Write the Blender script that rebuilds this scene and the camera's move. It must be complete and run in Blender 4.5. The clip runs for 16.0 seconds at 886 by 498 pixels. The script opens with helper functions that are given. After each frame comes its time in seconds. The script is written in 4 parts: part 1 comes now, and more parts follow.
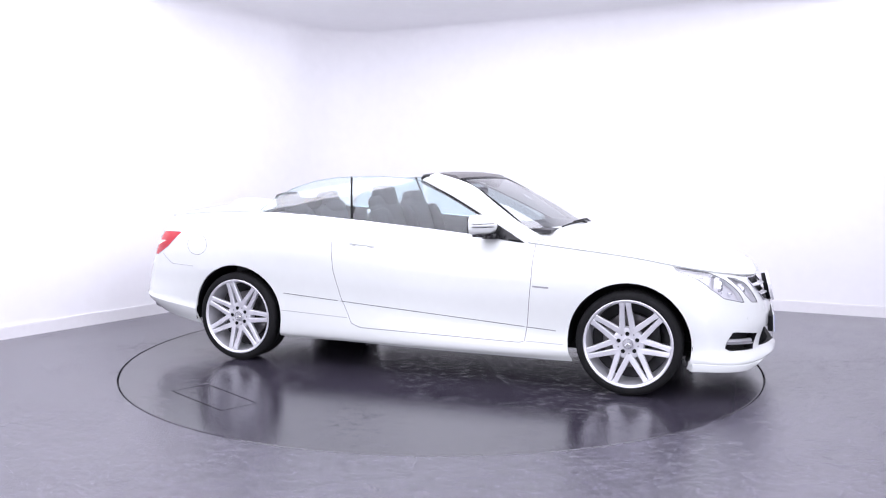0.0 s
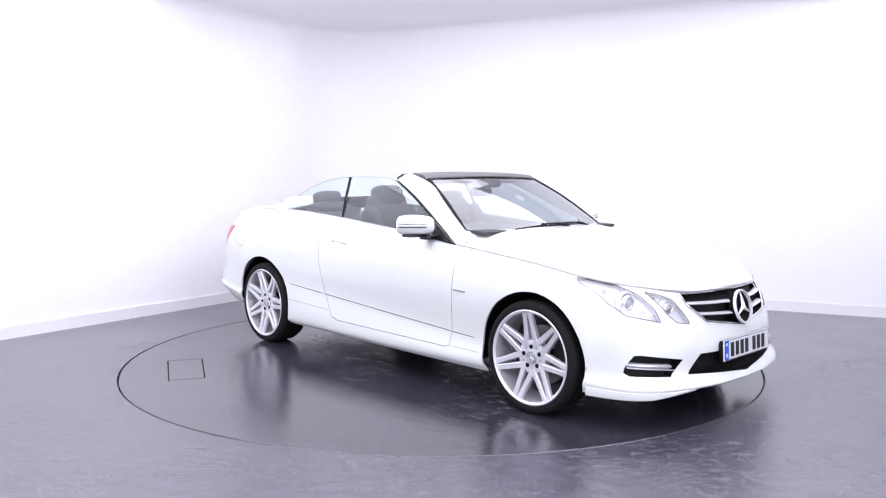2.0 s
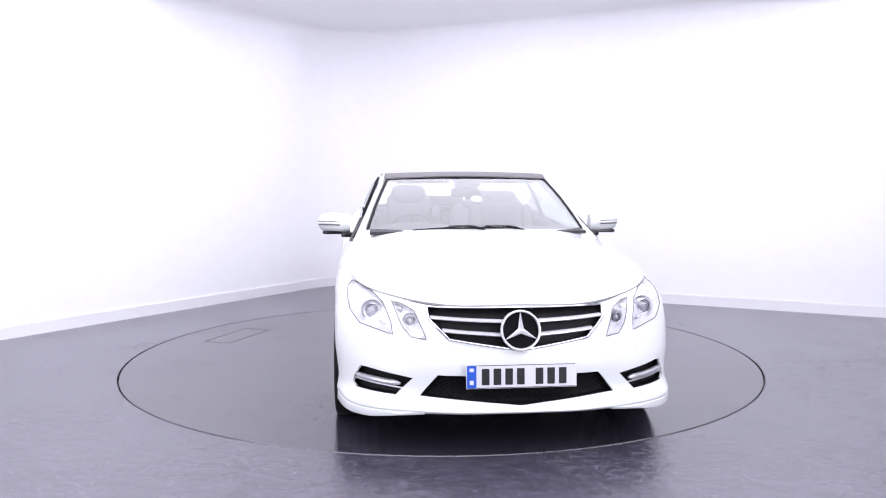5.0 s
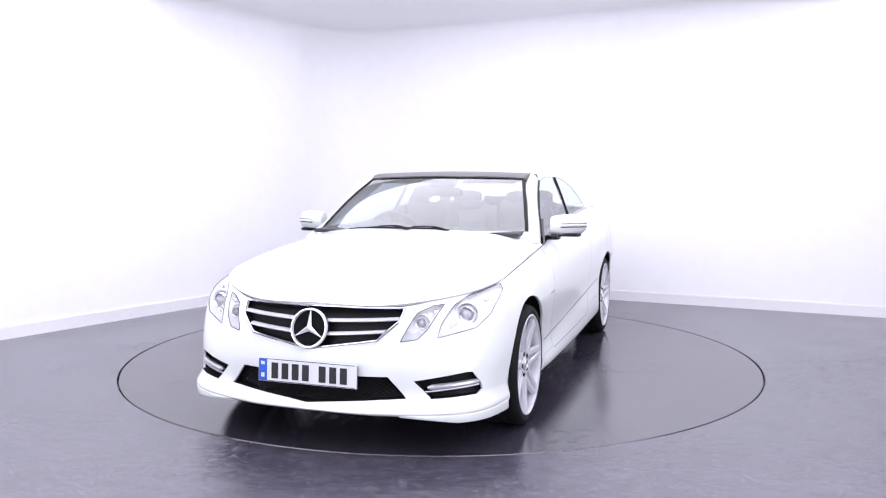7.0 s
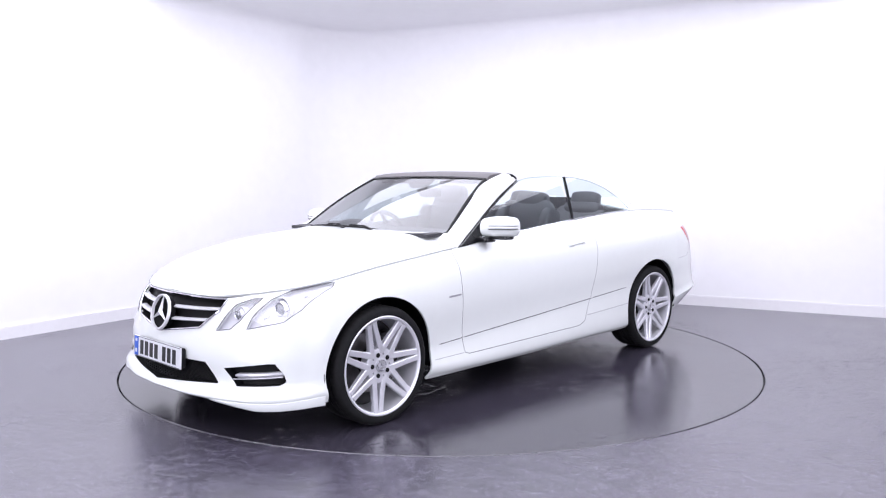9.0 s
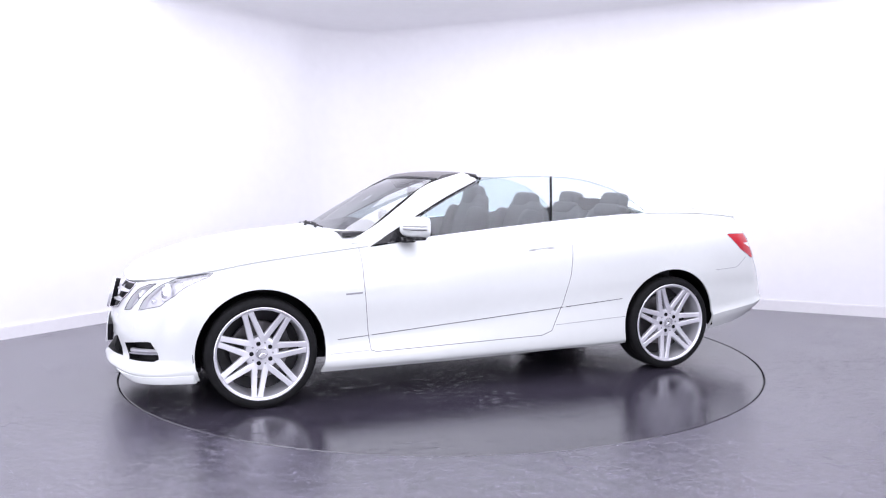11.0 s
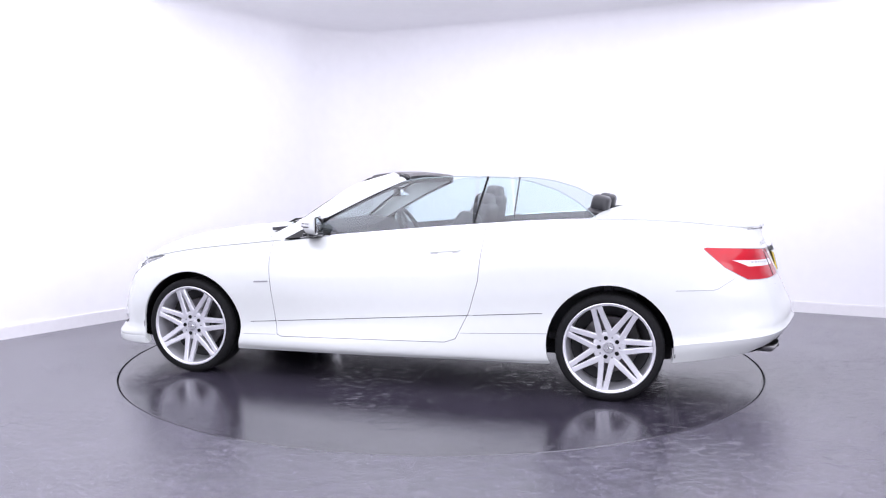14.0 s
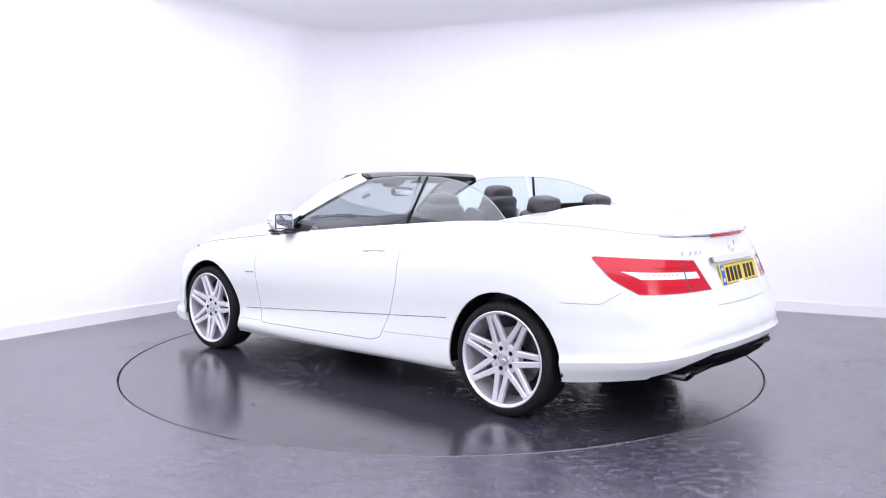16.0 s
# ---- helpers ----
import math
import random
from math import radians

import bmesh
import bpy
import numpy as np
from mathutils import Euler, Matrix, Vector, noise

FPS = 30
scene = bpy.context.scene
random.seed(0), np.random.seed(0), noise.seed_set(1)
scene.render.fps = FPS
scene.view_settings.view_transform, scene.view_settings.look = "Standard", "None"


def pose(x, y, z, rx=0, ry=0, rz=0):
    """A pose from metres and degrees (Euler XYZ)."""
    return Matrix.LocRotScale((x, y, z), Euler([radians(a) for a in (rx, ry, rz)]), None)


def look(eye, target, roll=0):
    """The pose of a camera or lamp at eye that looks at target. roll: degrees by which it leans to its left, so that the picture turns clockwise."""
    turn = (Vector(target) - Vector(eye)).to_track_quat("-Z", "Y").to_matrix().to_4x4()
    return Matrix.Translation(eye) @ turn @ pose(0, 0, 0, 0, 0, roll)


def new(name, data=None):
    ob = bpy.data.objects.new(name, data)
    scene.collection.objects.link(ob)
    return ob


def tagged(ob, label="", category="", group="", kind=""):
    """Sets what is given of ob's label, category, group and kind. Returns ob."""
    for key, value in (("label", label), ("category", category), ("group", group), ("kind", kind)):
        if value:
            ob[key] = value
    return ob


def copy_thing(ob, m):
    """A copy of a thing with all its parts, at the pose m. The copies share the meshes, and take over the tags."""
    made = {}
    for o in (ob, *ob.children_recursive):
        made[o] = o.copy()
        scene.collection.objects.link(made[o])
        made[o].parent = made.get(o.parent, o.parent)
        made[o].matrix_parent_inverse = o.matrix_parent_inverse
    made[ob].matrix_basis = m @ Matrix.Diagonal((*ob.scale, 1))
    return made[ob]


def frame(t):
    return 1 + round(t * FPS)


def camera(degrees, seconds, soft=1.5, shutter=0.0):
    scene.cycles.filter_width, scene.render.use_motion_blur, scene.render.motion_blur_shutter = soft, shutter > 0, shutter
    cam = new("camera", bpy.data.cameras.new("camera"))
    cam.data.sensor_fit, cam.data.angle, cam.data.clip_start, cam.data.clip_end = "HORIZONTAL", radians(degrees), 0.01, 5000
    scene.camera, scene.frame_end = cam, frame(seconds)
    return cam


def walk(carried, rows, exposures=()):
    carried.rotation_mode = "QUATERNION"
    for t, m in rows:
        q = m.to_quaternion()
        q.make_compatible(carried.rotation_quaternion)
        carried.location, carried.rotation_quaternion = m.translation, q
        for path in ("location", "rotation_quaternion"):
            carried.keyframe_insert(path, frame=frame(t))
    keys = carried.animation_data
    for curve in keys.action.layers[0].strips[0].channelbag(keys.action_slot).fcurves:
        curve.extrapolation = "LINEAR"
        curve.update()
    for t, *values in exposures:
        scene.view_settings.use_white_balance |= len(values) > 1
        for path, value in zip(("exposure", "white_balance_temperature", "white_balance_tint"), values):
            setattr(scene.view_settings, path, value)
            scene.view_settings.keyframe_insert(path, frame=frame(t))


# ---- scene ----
cam = camera(57.9, 16.0, soft=1.15)
HOLD = pose(0, -5.914, 1.299, 85.0, 0, -0.12)
walk(cam, [(0.0, HOLD), (16.0, HOLD)], exposures=[(0.0, -0.07), (16.0, -0.07)])

# turn of the table and the car on it: seconds, degrees
TURN = [(0, -20.84), (1, -33.61), (2, -46.36), (3, -59.07), (4, -71.64), (5, -84.22), (6, -97.0),
        (7, -109.6), (8, -122.15), (9, -134.56), (10, -146.84), (11, -159.05), (12, -171.2),
        (13, -183.2), (14, -195.3), (15, -207.6), (16, -220.18)]

# ---------------------------------------------------------------- light
world = bpy.data.worlds.new("studio")
scene.world = world
world.use_nodes = True
world.node_tree.nodes["Background"].inputs[0].default_value = (0.9, 0.9, 1.0, 1)
world.node_tree.nodes["Background"].inputs[1].default_value = 0.02
LAMP_WATTS = 476
CEIL_Z = 3.05


def ceiling_lamp(x, y, turn, long, wide, watts):
    data = bpy.data.lights.new("ceiling_lamp", "AREA")
    data.shape, data.size, data.size_y = "RECTANGLE", long, wide
    data.energy, data.color = watts, (0.912, 0.908, 1.03)
    ob = new("ceiling_lamp", data)
    ob.matrix_world = pose(x, y, CEIL_Z - 0.03, 0, 0, turn)
    return ob


# an added fill lamp, out of view, aimed at a target
def fill_lamp(eye, target, wide, high, watts):
    data = bpy.data.lights.new("camera_fill_lamp", "AREA")
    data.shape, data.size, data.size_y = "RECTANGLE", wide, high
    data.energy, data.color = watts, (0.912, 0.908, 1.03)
    ob = new("camera_fill_lamp", data)
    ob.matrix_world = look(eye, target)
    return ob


# ---------------------------------------------------------------- node helpers
def material(name, colour, rough=0.5, metal=0.0, spec=0.5, coat=0.0, emit=0.0):
    m = bpy.data.materials.new(name)
    m.use_nodes = True
    b = m.node_tree.nodes["Principled BSDF"]
    b.inputs["Base Color"].default_value = (*colour, 1)
    b.inputs["Roughness"].default_value = rough
    b.inputs["Metallic"].default_value = metal
    b.inputs["Specular IOR Level"].default_value = spec
    b.inputs["Coat Weight"].default_value = coat
    if coat:
        b.inputs["Coat Roughness"].default_value = 0.04
    if emit:
        b.inputs["Emission Color"].default_value = (*colour, 1)
        b.inputs["Emission Strength"].default_value = emit
    return m


def textured(m, scale, amount, bump=0.0, detail=4.0, rough_amount=0.0, coords="Object", fine=0.0):
    """Mottles the colour, roughness and relief of a material with noise at two scales."""
    t = m.node_tree
    b = t.nodes["Principled BSDF"]
    base = b.inputs["Base Color"].default_value[:]
    tc = t.nodes.new("ShaderNodeTexCoord")
    n = t.nodes.new("ShaderNodeTexNoise")
    n.inputs["Scale"].default_value, n.inputs["Detail"].default_value = scale, detail
    t.links.new(tc.outputs[coords], n.inputs["Vector"])
    f = t.nodes.new("ShaderNodeTexNoise")
    f.inputs["Scale"].default_value, f.inputs["Detail"].default_value = fine or scale * 12, 2.0
    t.links.new(tc.outputs[coords], f.inputs["Vector"])
    add = t.nodes.new("ShaderNodeMath")
    add.operation = "ADD"
    t.links.new(n.outputs["Fac"], add.inputs[0])
    t.links.new(f.outputs["Fac"], add.inputs[1])
    r = t.nodes.new("ShaderNodeMapRange")
    r.inputs["From Min"].default_value, r.inputs["From Max"].default_value = 0.7, 1.3
    r.inputs["To Min"].default_value, r.inputs["To Max"].default_value = 1 - amount, 1 + amount
    t.links.new(add.outputs[0], r.inputs["Value"])
    mul = t.nodes.new("ShaderNodeVectorMath")
    mul.operation = "SCALE"
    mul.inputs[0].default_value = base[:3]
    t.links.new(r.outputs[0], mul.inputs["Scale"])
    t.links.new(mul.outputs[0], b.inputs["Base Color"])
    if rough_amount:
        q = t.nodes.new("ShaderNodeMapRange")
        base_r = b.inputs["Roughness"].default_value
        q.inputs["From Min"].default_value, q.inputs["From Max"].default_value = 0.35, 0.65
        q.inputs["To Min"].default_value, q.inputs["To Max"].default_value = base_r - rough_amount, base_r + rough_amount
        t.links.new(n.outputs["Fac"], q.inputs["Value"])
        t.links.new(q.outputs[0], b.inputs["Roughness"])
    if bump:
        bu = t.nodes.new("ShaderNodeBump")
        bu.inputs["Strength"].default_value, bu.inputs["Distance"].default_value = bump, 0.004
        t.links.new(f.outputs["Fac"], bu.inputs["Height"])
        t.links.new(bu.outputs["Normal"], b.inputs["Normal"])
    return m


def glass(name, tint, gloss=0.05, flat_gain=0.7, power=3.2):
    """Thin pane: a clear tint with a gloss that grows at flat angles."""
    m = bpy.data.materials.new(name)
    m.use_nodes = True
    t = m.node_tree
    t.nodes.clear()
    out = t.nodes.new("ShaderNodeOutputMaterial")
    mix = t.nodes.new("ShaderNodeMixShader")
    clear = t.nodes.new("ShaderNodeBsdfTransparent")
    clear.inputs[0].default_value = (*tint, 1)
    gl = t.nodes.new("ShaderNodeBsdfGlossy")
    gl.inputs["Roughness"].default_value = 0.01
    lw = t.nodes.new("ShaderNodeLayerWeight")
    lw.inputs[0].default_value = 0.5
    pw = t.nodes.new("ShaderNodeMath")
    pw.operation = "POWER"
    pw.inputs[1].default_value = power
    t.links.new(lw.outputs["Facing"], pw.inputs[0])
    ma = t.nodes.new("ShaderNodeMath")
    ma.operation = "MULTIPLY_ADD"
    ma.inputs[1].default_value, ma.inputs[2].default_value = flat_gain, gloss
    t.links.new(pw.outputs[0], ma.inputs[0])
    t.links.new(ma.outputs[0], mix.inputs[0])
    t.links.new(clear.outputs[0], mix.inputs[1])
    t.links.new(gl.outputs[0], mix.inputs[2])
    t.links.new(mix.outputs[0], out.inputs[0])
    return m


WALL = textured(material("white_wall_paint", (0.87, 0.865, 0.885), 0.6, spec=0.2), 0.7, 0.015, bump=0.05)
TRIM = textured(material("white_gloss_trim", (0.80, 0.79, 0.81), 0.4), 2.0, 0.02)
PAINT = textured(material("white_car_paint", (0.775, 0.80, 0.785), 0.25, coat=0.6), 1.5, 0.01)
BLACK = textured(material("black_plastic", (0.008, 0.008, 0.009), 0.5, spec=0.18), 30, 0.15)
DEEPBLACK = material("deep_black", (0.003, 0.003, 0.004), 0.6, spec=0.1)
GLOSSBLACK = material("gloss_black_trim", (0.008, 0.008, 0.01), 0.12)
# dark of the shut-line gaps, also painted along creases as their shade
SEAM_SHADE = material("shut_line_and_shade", (0.11, 0.11, 0.12), 0.9, spec=0.0)
RUBBER = textured(material("tyre_rubber", (0.010, 0.010, 0.011), 0.75, spec=0.2), 40, 0.2)
ALLOY = textured(material("silver_alloy", (0.78, 0.78, 0.82), 0.32, metal=0.55), 25, 0.03)
WHEELDARK = textured(material("dark_wheel_inside", (0.035, 0.034, 0.036), 0.5, metal=0.3), 25, 0.06)
CHROME = material("chrome", (0.80, 0.80, 0.83), 0.08, metal=1.0)
STEEL = textured(material("brushed_steel", (0.22, 0.21, 0.21), 0.3, metal=1.0), 60, 0.1)
LEATHER = textured(material("black_leather", (0.022, 0.022, 0.026), 0.42), 6, 0.10, fine=22)
DASH = textured(material("dark_dashboard_plastic", (0.03, 0.03, 0.034), 0.55), 50, 0.15, bump=0.1)
# satin steel, darkened to put the bumper's shade into its colour
TIPSTEEL_SHADED = textured(material("satin_exhaust_steel_shaded", (0.28, 0.275, 0.28), 0.28, metal=1.0), 40, 0.2)
HEADER = textured(material("grey_header_lining", (0.12, 0.112, 0.115), 0.45), 60, 0.15, bump=0.1)
FABRIC = textured(material("black_roof_fabric", (0.02, 0.018, 0.018), 0.85, spec=0.2), 60, 0.2, bump=0.2)
REDLENS = material("red_lamp_lens", (0.52, 0.012, 0.026), 0.12, coat=0.0)
CLEARLENS = material("silver_lamp_reflector", (0.82, 0.82, 0.85), 0.22)
WINDOW = glass("pale_blue_glass", (0.83, 0.935, 0.95), 0.11)
SCREEN = glass("windscreen_glass", (0.70, 0.75, 0.76), 0.09, 0.8, 2.0)
COVER = glass("clear_lamp_cover", (0.95, 0.95, 0.97), 0.12)
PLATEWHITE = material("white_number_plate", (0.72, 0.73, 0.76), 0.35)
PLATEYELLOW = material("yellow_number_plate", (0.80, 0.60, 0.06), 0.35)
PLATEBLUE = material("blue_plate_band", (0.02, 0.10, 0.55), 0.35)
INK = material("black_ink", (0.01, 0.01, 0.012), 0.5)
SLAT = material("satin_silver_slat", (0.80, 0.80, 0.83), 0.22, metal=0.25)
SILVER = material("satin_silver", (0.55, 0.55, 0.58), 0.3, metal=0.6)
# grey of thin lines and small fittings, and of painted small shadows
SHADE = material("grey_lines_and_shade", (0.30, 0.30, 0.32), 0.6)
EDGE = material("grey_green_glass_edge", (0.35, 0.42, 0.44), 0.2)
PAPER = material("white_paper_disc", (0.75, 0.75, 0.77), 0.7)


def floor_material(name, rough, colour, relief, scuffs, grain, flecks):
    """Dark resin floor: glossy and wet-looking, with dull patches, scuffs and tiny pale flecks that also paint glints.
    """
    m = material(name, colour, rough, spec=0.5)
    t = m.node_tree
    b = t.nodes["Principled BSDF"]
    b.inputs["IOR"].default_value = 1.95
    tc = t.nodes.new("ShaderNodeTexCoord")

    def noise_node(scale, detail, rough_n=0.5):
        n = t.nodes.new("ShaderNodeTexNoise")
        n.inputs["Scale"].default_value, n.inputs["Detail"].default_value = scale, detail
        n.inputs["Roughness"].default_value = rough_n
        t.links.new(tc.outputs["Object"], n.inputs["Vector"])
        return n

    def ramp(src, a, b2, lo, hi):
        r = t.nodes.new("ShaderNodeMapRange")
        for k, v in zip(("From Min", "From Max", "To Min", "To Max"), (a, b2, lo, hi)):
            r.inputs[k].default_value = v
        t.links.new(src, r.inputs["Value"])
        return r.outputs[0]

    big, mid, fine = noise_node(1.1, 5), noise_node(9, 6, 0.65), noise_node(grain, 4, 0.7)
    fleck = t.nodes.new("ShaderNodeTexVoronoi")
    fleck.inputs["Scale"].default_value = 95
    t.links.new(tc.outputs["Object"], fleck.inputs["Vector"])
    # roughness: broad patches and small dull scuffs
    s1 = ramp(big.outputs["Fac"], 0.35, 0.65, rough * 0.75, rough * 1.3)
    s2 = ramp(mid.outputs["Fac"], 0.55, 0.75, 0.0, 0.10)
    add = t.nodes.new("ShaderNodeMath")
    t.links.new(s1, add.inputs[0])
    t.links.new(s2, add.inputs[1])
    t.links.new(add.outputs[0], b.inputs["Roughness"])
    tone = ramp(mid.outputs["Fac"], 0.3, 0.7, 0.75, 1.3)
    # pale flecks, bright enough to paint glints into the colour as well
    fleck_glint = ramp(fleck.outputs["Distance"], 0.10, 0.34, flecks, 0.0)
    pick = t.nodes.new("ShaderNodeSeparateColor")
    t.links.new(fleck.outputs["Color"], pick.inputs[0])
    chosen = ramp(pick.outputs[0], 0.76, 0.97, 0.0, 1.0)
    mul = t.nodes.new("ShaderNodeMath")
    mul.operation = "MULTIPLY"
    t.links.new(fleck_glint, mul.inputs[0])
    t.links.new(chosen, mul.inputs[1])
    add2 = t.nodes.new("ShaderNodeMath")
    t.links.new(tone, add2.inputs[0])
    t.links.new(mul.outputs[0], add2.inputs[1])
    sc = t.nodes.new("ShaderNodeVectorMath")
    sc.operation = "SCALE"
    sc.inputs[0].default_value = colour
    t.links.new(add2.outputs[0], sc.inputs["Scale"])
    t.links.new(sc.outputs[0], b.inputs["Base Color"])
    bu = t.nodes.new("ShaderNodeBump")
    bu.inputs["Strength"].default_value, bu.inputs["Distance"].default_value = relief, 0.003
    # relief: fine grain and streaky scuffs
    streak = t.nodes.new("ShaderNodeMapping")
    streak.inputs["Scale"].default_value = (13, 21, 9)
    streak.inputs["Rotation"].default_value = (0, 0, 0.35)
    t.links.new(tc.outputs["Object"], streak.inputs["Vector"])
    sn = t.nodes.new("ShaderNodeTexNoise")
    sn.inputs["Scale"].default_value, sn.inputs["Detail"].default_value, sn.inputs["Roughness"].default_value = 1.0, 8.0, 0.7
    t.links.new(streak.outputs[0], sn.inputs["Vector"])
    scuff = ramp(sn.outputs["Fac"], 0.55, 0.70, 0.0, scuffs)
    patch = ramp(big.outputs["Fac"], 0.44, 0.58, 0.04, 1.0)
    both_n = t.nodes.new("ShaderNodeMath")
    both_n.operation = "MULTIPLY"
    t.links.new(scuff, both_n.inputs[0])
    t.links.new(patch, both_n.inputs[1])
    sum_n = t.nodes.new("ShaderNodeMath")
    t.links.new(fine.outputs["Fac"], sum_n.inputs[0])
    t.links.new(both_n.outputs[0], sum_n.inputs[1])
    t.links.new(sum_n.outputs[0], bu.inputs["Height"])
    t.links.new(bu.outputs["Normal"], b.inputs["Normal"])
    return m


FLOOR = floor_material("dark_resin_floor", 0.11, (0.068, 0.062, 0.086), 0.55, 1.2, 80, 8.0)
DISC = floor_material("dark_resin_turntable", 0.13, (0.040, 0.036, 0.050), 0.26, 1.5, 60, 6.0)

# ---------------------------------------------------------------- mesh helpers
YC = 0.143        # the car stands this far to its left of the table's axis


def part(name, bm, mat, parent=None, label="", smooth=True, shift=True, sharp=35):
    """Links a bmesh as one mesh object under a thing or part. mat: a material or a list."""
    me = bpy.data.meshes.new(name)
    if shift and parent is not None:
        bmesh.ops.translate(bm, vec=(0, YC, 0), verts=bm.verts)
    bm.normal_update()
    for f in bm.faces:
        f.smooth = smooth
    if smooth:
        for e in bm.edges:
            if len(e.link_faces) == 2 and e.calc_face_angle(0) > radians(sharp):
                e.smooth = False
    bm.to_mesh(me)
    bm.free()
    for m in mat if isinstance(mat, (list, tuple)) else [mat]:
        me.materials.append(m)
    ob = new(name, me)
    if parent is not None:
        ob.parent = parent
    if label:
        ob["label"] = label
    return ob


def grid(rows, bm=None, closed=False):
    """A sheet of quads over rows of points."""
    bm = bm or bmesh.new()
    vs = [[bm.verts.new(p) for p in row] for row in rows]
    for a, b in zip(vs, vs[1:]):
        n = len(a)
        for i in range(n if closed else n - 1):
            j = (i + 1) % n
            bm.faces.new((a[i], a[j], b[j], b[i]))
    return bm


def mirrored(bm):
    """Adds the mirror image across y = 0 and welds the middle."""
    geom = bmesh.ops.duplicate(bm, geom=bm.verts[:] + bm.edges[:] + bm.faces[:])["geom"]
    vs = [g for g in geom if isinstance(g, bmesh.types.BMVert)]
    for v in vs:
        v.co.y = -v.co.y
    bmesh.ops.reverse_faces(bm, faces=[g for g in geom if isinstance(g, bmesh.types.BMFace)])
    bmesh.ops.remove_doubles(bm, verts=bm.verts, dist=0.0004)
    return bm


def flipped(bm):
    """The other side's twin of a part."""
    b2 = bm.copy()
    for v in b2.verts:
        v.co.y = -v.co.y
    bmesh.ops.reverse_faces(b2, faces=b2.faces)
    return b2


def spline(points, n):
    """Catmull-Rom through the points, n samples per span."""
    p = [Vector(q) for q in points]
    p = [2 * p[0] - p[1]] + p + [2 * p[-1] - p[-2]]
    out = []
    for i in range(1, len(p) - 2):
        for k in range(n):
            u = k / n
            a, b, c, d = p[i - 1:i + 3]
            out.append(0.5 * ((2 * b) + (c - a) * u + (2 * a - 5 * b + 4 * c - d) * u * u + (3 * b - a - 3 * c + d) * u ** 3))
    out.append(p[-2])
    return out


def box(sx, sy, sz, bevel=0.0, m=None, seg=2):
    bm = bmesh.new()
    bmesh.ops.create_cube(bm, size=1)
    bmesh.ops.scale(bm, vec=(sx, sy, sz), verts=bm.verts)
    if bevel:
        bmesh.ops.bevel(bm, geom=bm.edges[:] + bm.verts[:], offset=bevel, segments=seg, profile=0.6, affect="EDGES")
    if m is not None:
        bmesh.ops.transform(bm, matrix=m, verts=bm.verts)
    return bm


def joined(*bms):
    out = bmesh.new()
    for b in bms:
        me = bpy.data.meshes.new("tmp")
        b.to_mesh(me)
        b.free()
        out.from_mesh(me)
        bpy.data.meshes.remove(me)
    return out


def lathe(profile, n=64, axis="y"):
    """Turns (radius, along) pairs about the y axis."""
    rows = []
    for i in range(n):
        a = 2 * math.pi * i / n
        rows.append([(r * math.cos(a), t, r * math.sin(a)) for r, t in profile])
    rows.append(rows[0])
    bm = grid(rows)
    bmesh.ops.remove_doubles(bm, verts=bm.verts, dist=1e-5)
    bmesh.ops.recalc_face_normals(bm, faces=bm.faces)
    return bm


def tube(path, radius, n=10, flat=1.0, cap=True, up=(0, 0, 1)):
    """A round or oval bar along a path; radius may be a list."""
    path = [Vector(p) for p in path]
    rows = []
    for i, p in enumerate(path):
        d = (path[min(i + 1, len(path) - 1)] - path[max(i - 1, 0)]).normalized()
        side = d.cross(Vector(up)).normalized()
        top = side.cross(d)
        r = radius[i] if isinstance(radius, (list, tuple)) else radius
        rows.append([p + side * r * math.cos(2 * math.pi * k / n) + top * r * flat * math.sin(2 * math.pi * k / n) for k in range(n)])
    bm = grid(rows, closed=True)
    if cap:
        bm.faces.new([v for v in bm.verts[:n]][::-1])
        bm.verts.ensure_lookup_table()
        bm.faces.new(bm.verts[-n:])
    bmesh.ops.recalc_face_normals(bm, faces=bm.faces)
    return bm


def thick(bm, d):
    """Gives a sheet thickness d along its normals."""
    bm.normal_update()
    bmesh.ops.solidify(bm, geom=bm.faces[:], thickness=d)
    return bm


def inside(poly, p):
    return all((b[0] - a[0]) * (p[1] - a[1]) - (b[1] - a[1]) * (p[0] - a[0]) >= 0 for a, b in zip(poly, poly[1:] + poly[:1]))


def ccw(poly):
    area = sum(a[0] * b[1] - b[0] * a[1] for a, b in zip(poly, poly[1:] + poly[:1]))
    return list(poly) if area > 0 else list(poly)[::-1]


AXES = {"y": (0, 2), "x": (1, 2), "z": (0, 1)}


def clip(bm, faces, poly, along):
    """Cuts faces by a convex polygon seen along an axis; returns those inside."""
    i, j = AXES[along]
    poly = ccw(poly)
    cur = list(faces)
    for a, b in zip(poly, poly[1:] + poly[:1]):
        nx, ny = -(b[1] - a[1]), b[0] - a[0]
        no, co = [0, 0, 0], [0, 0, 0]
        no[i], no[j], co[i], co[j] = nx, ny, a[0], a[1]
        no, co = Vector(no).normalized(), Vector(co)
        geom = list({v for f in cur for v in f.verts}) + list({e for f in cur for e in f.edges}) + cur
        r = bmesh.ops.bisect_plane(bm, geom=geom, dist=1e-5, plane_co=co, plane_no=no)
        cur = [g for g in r["geom"] if isinstance(g, bmesh.types.BMFace) and g.is_valid]
        cur = [f for f in cur if (f.calc_center_median() - co).dot(no) > 0]
        if not cur:
            return []
    return cur


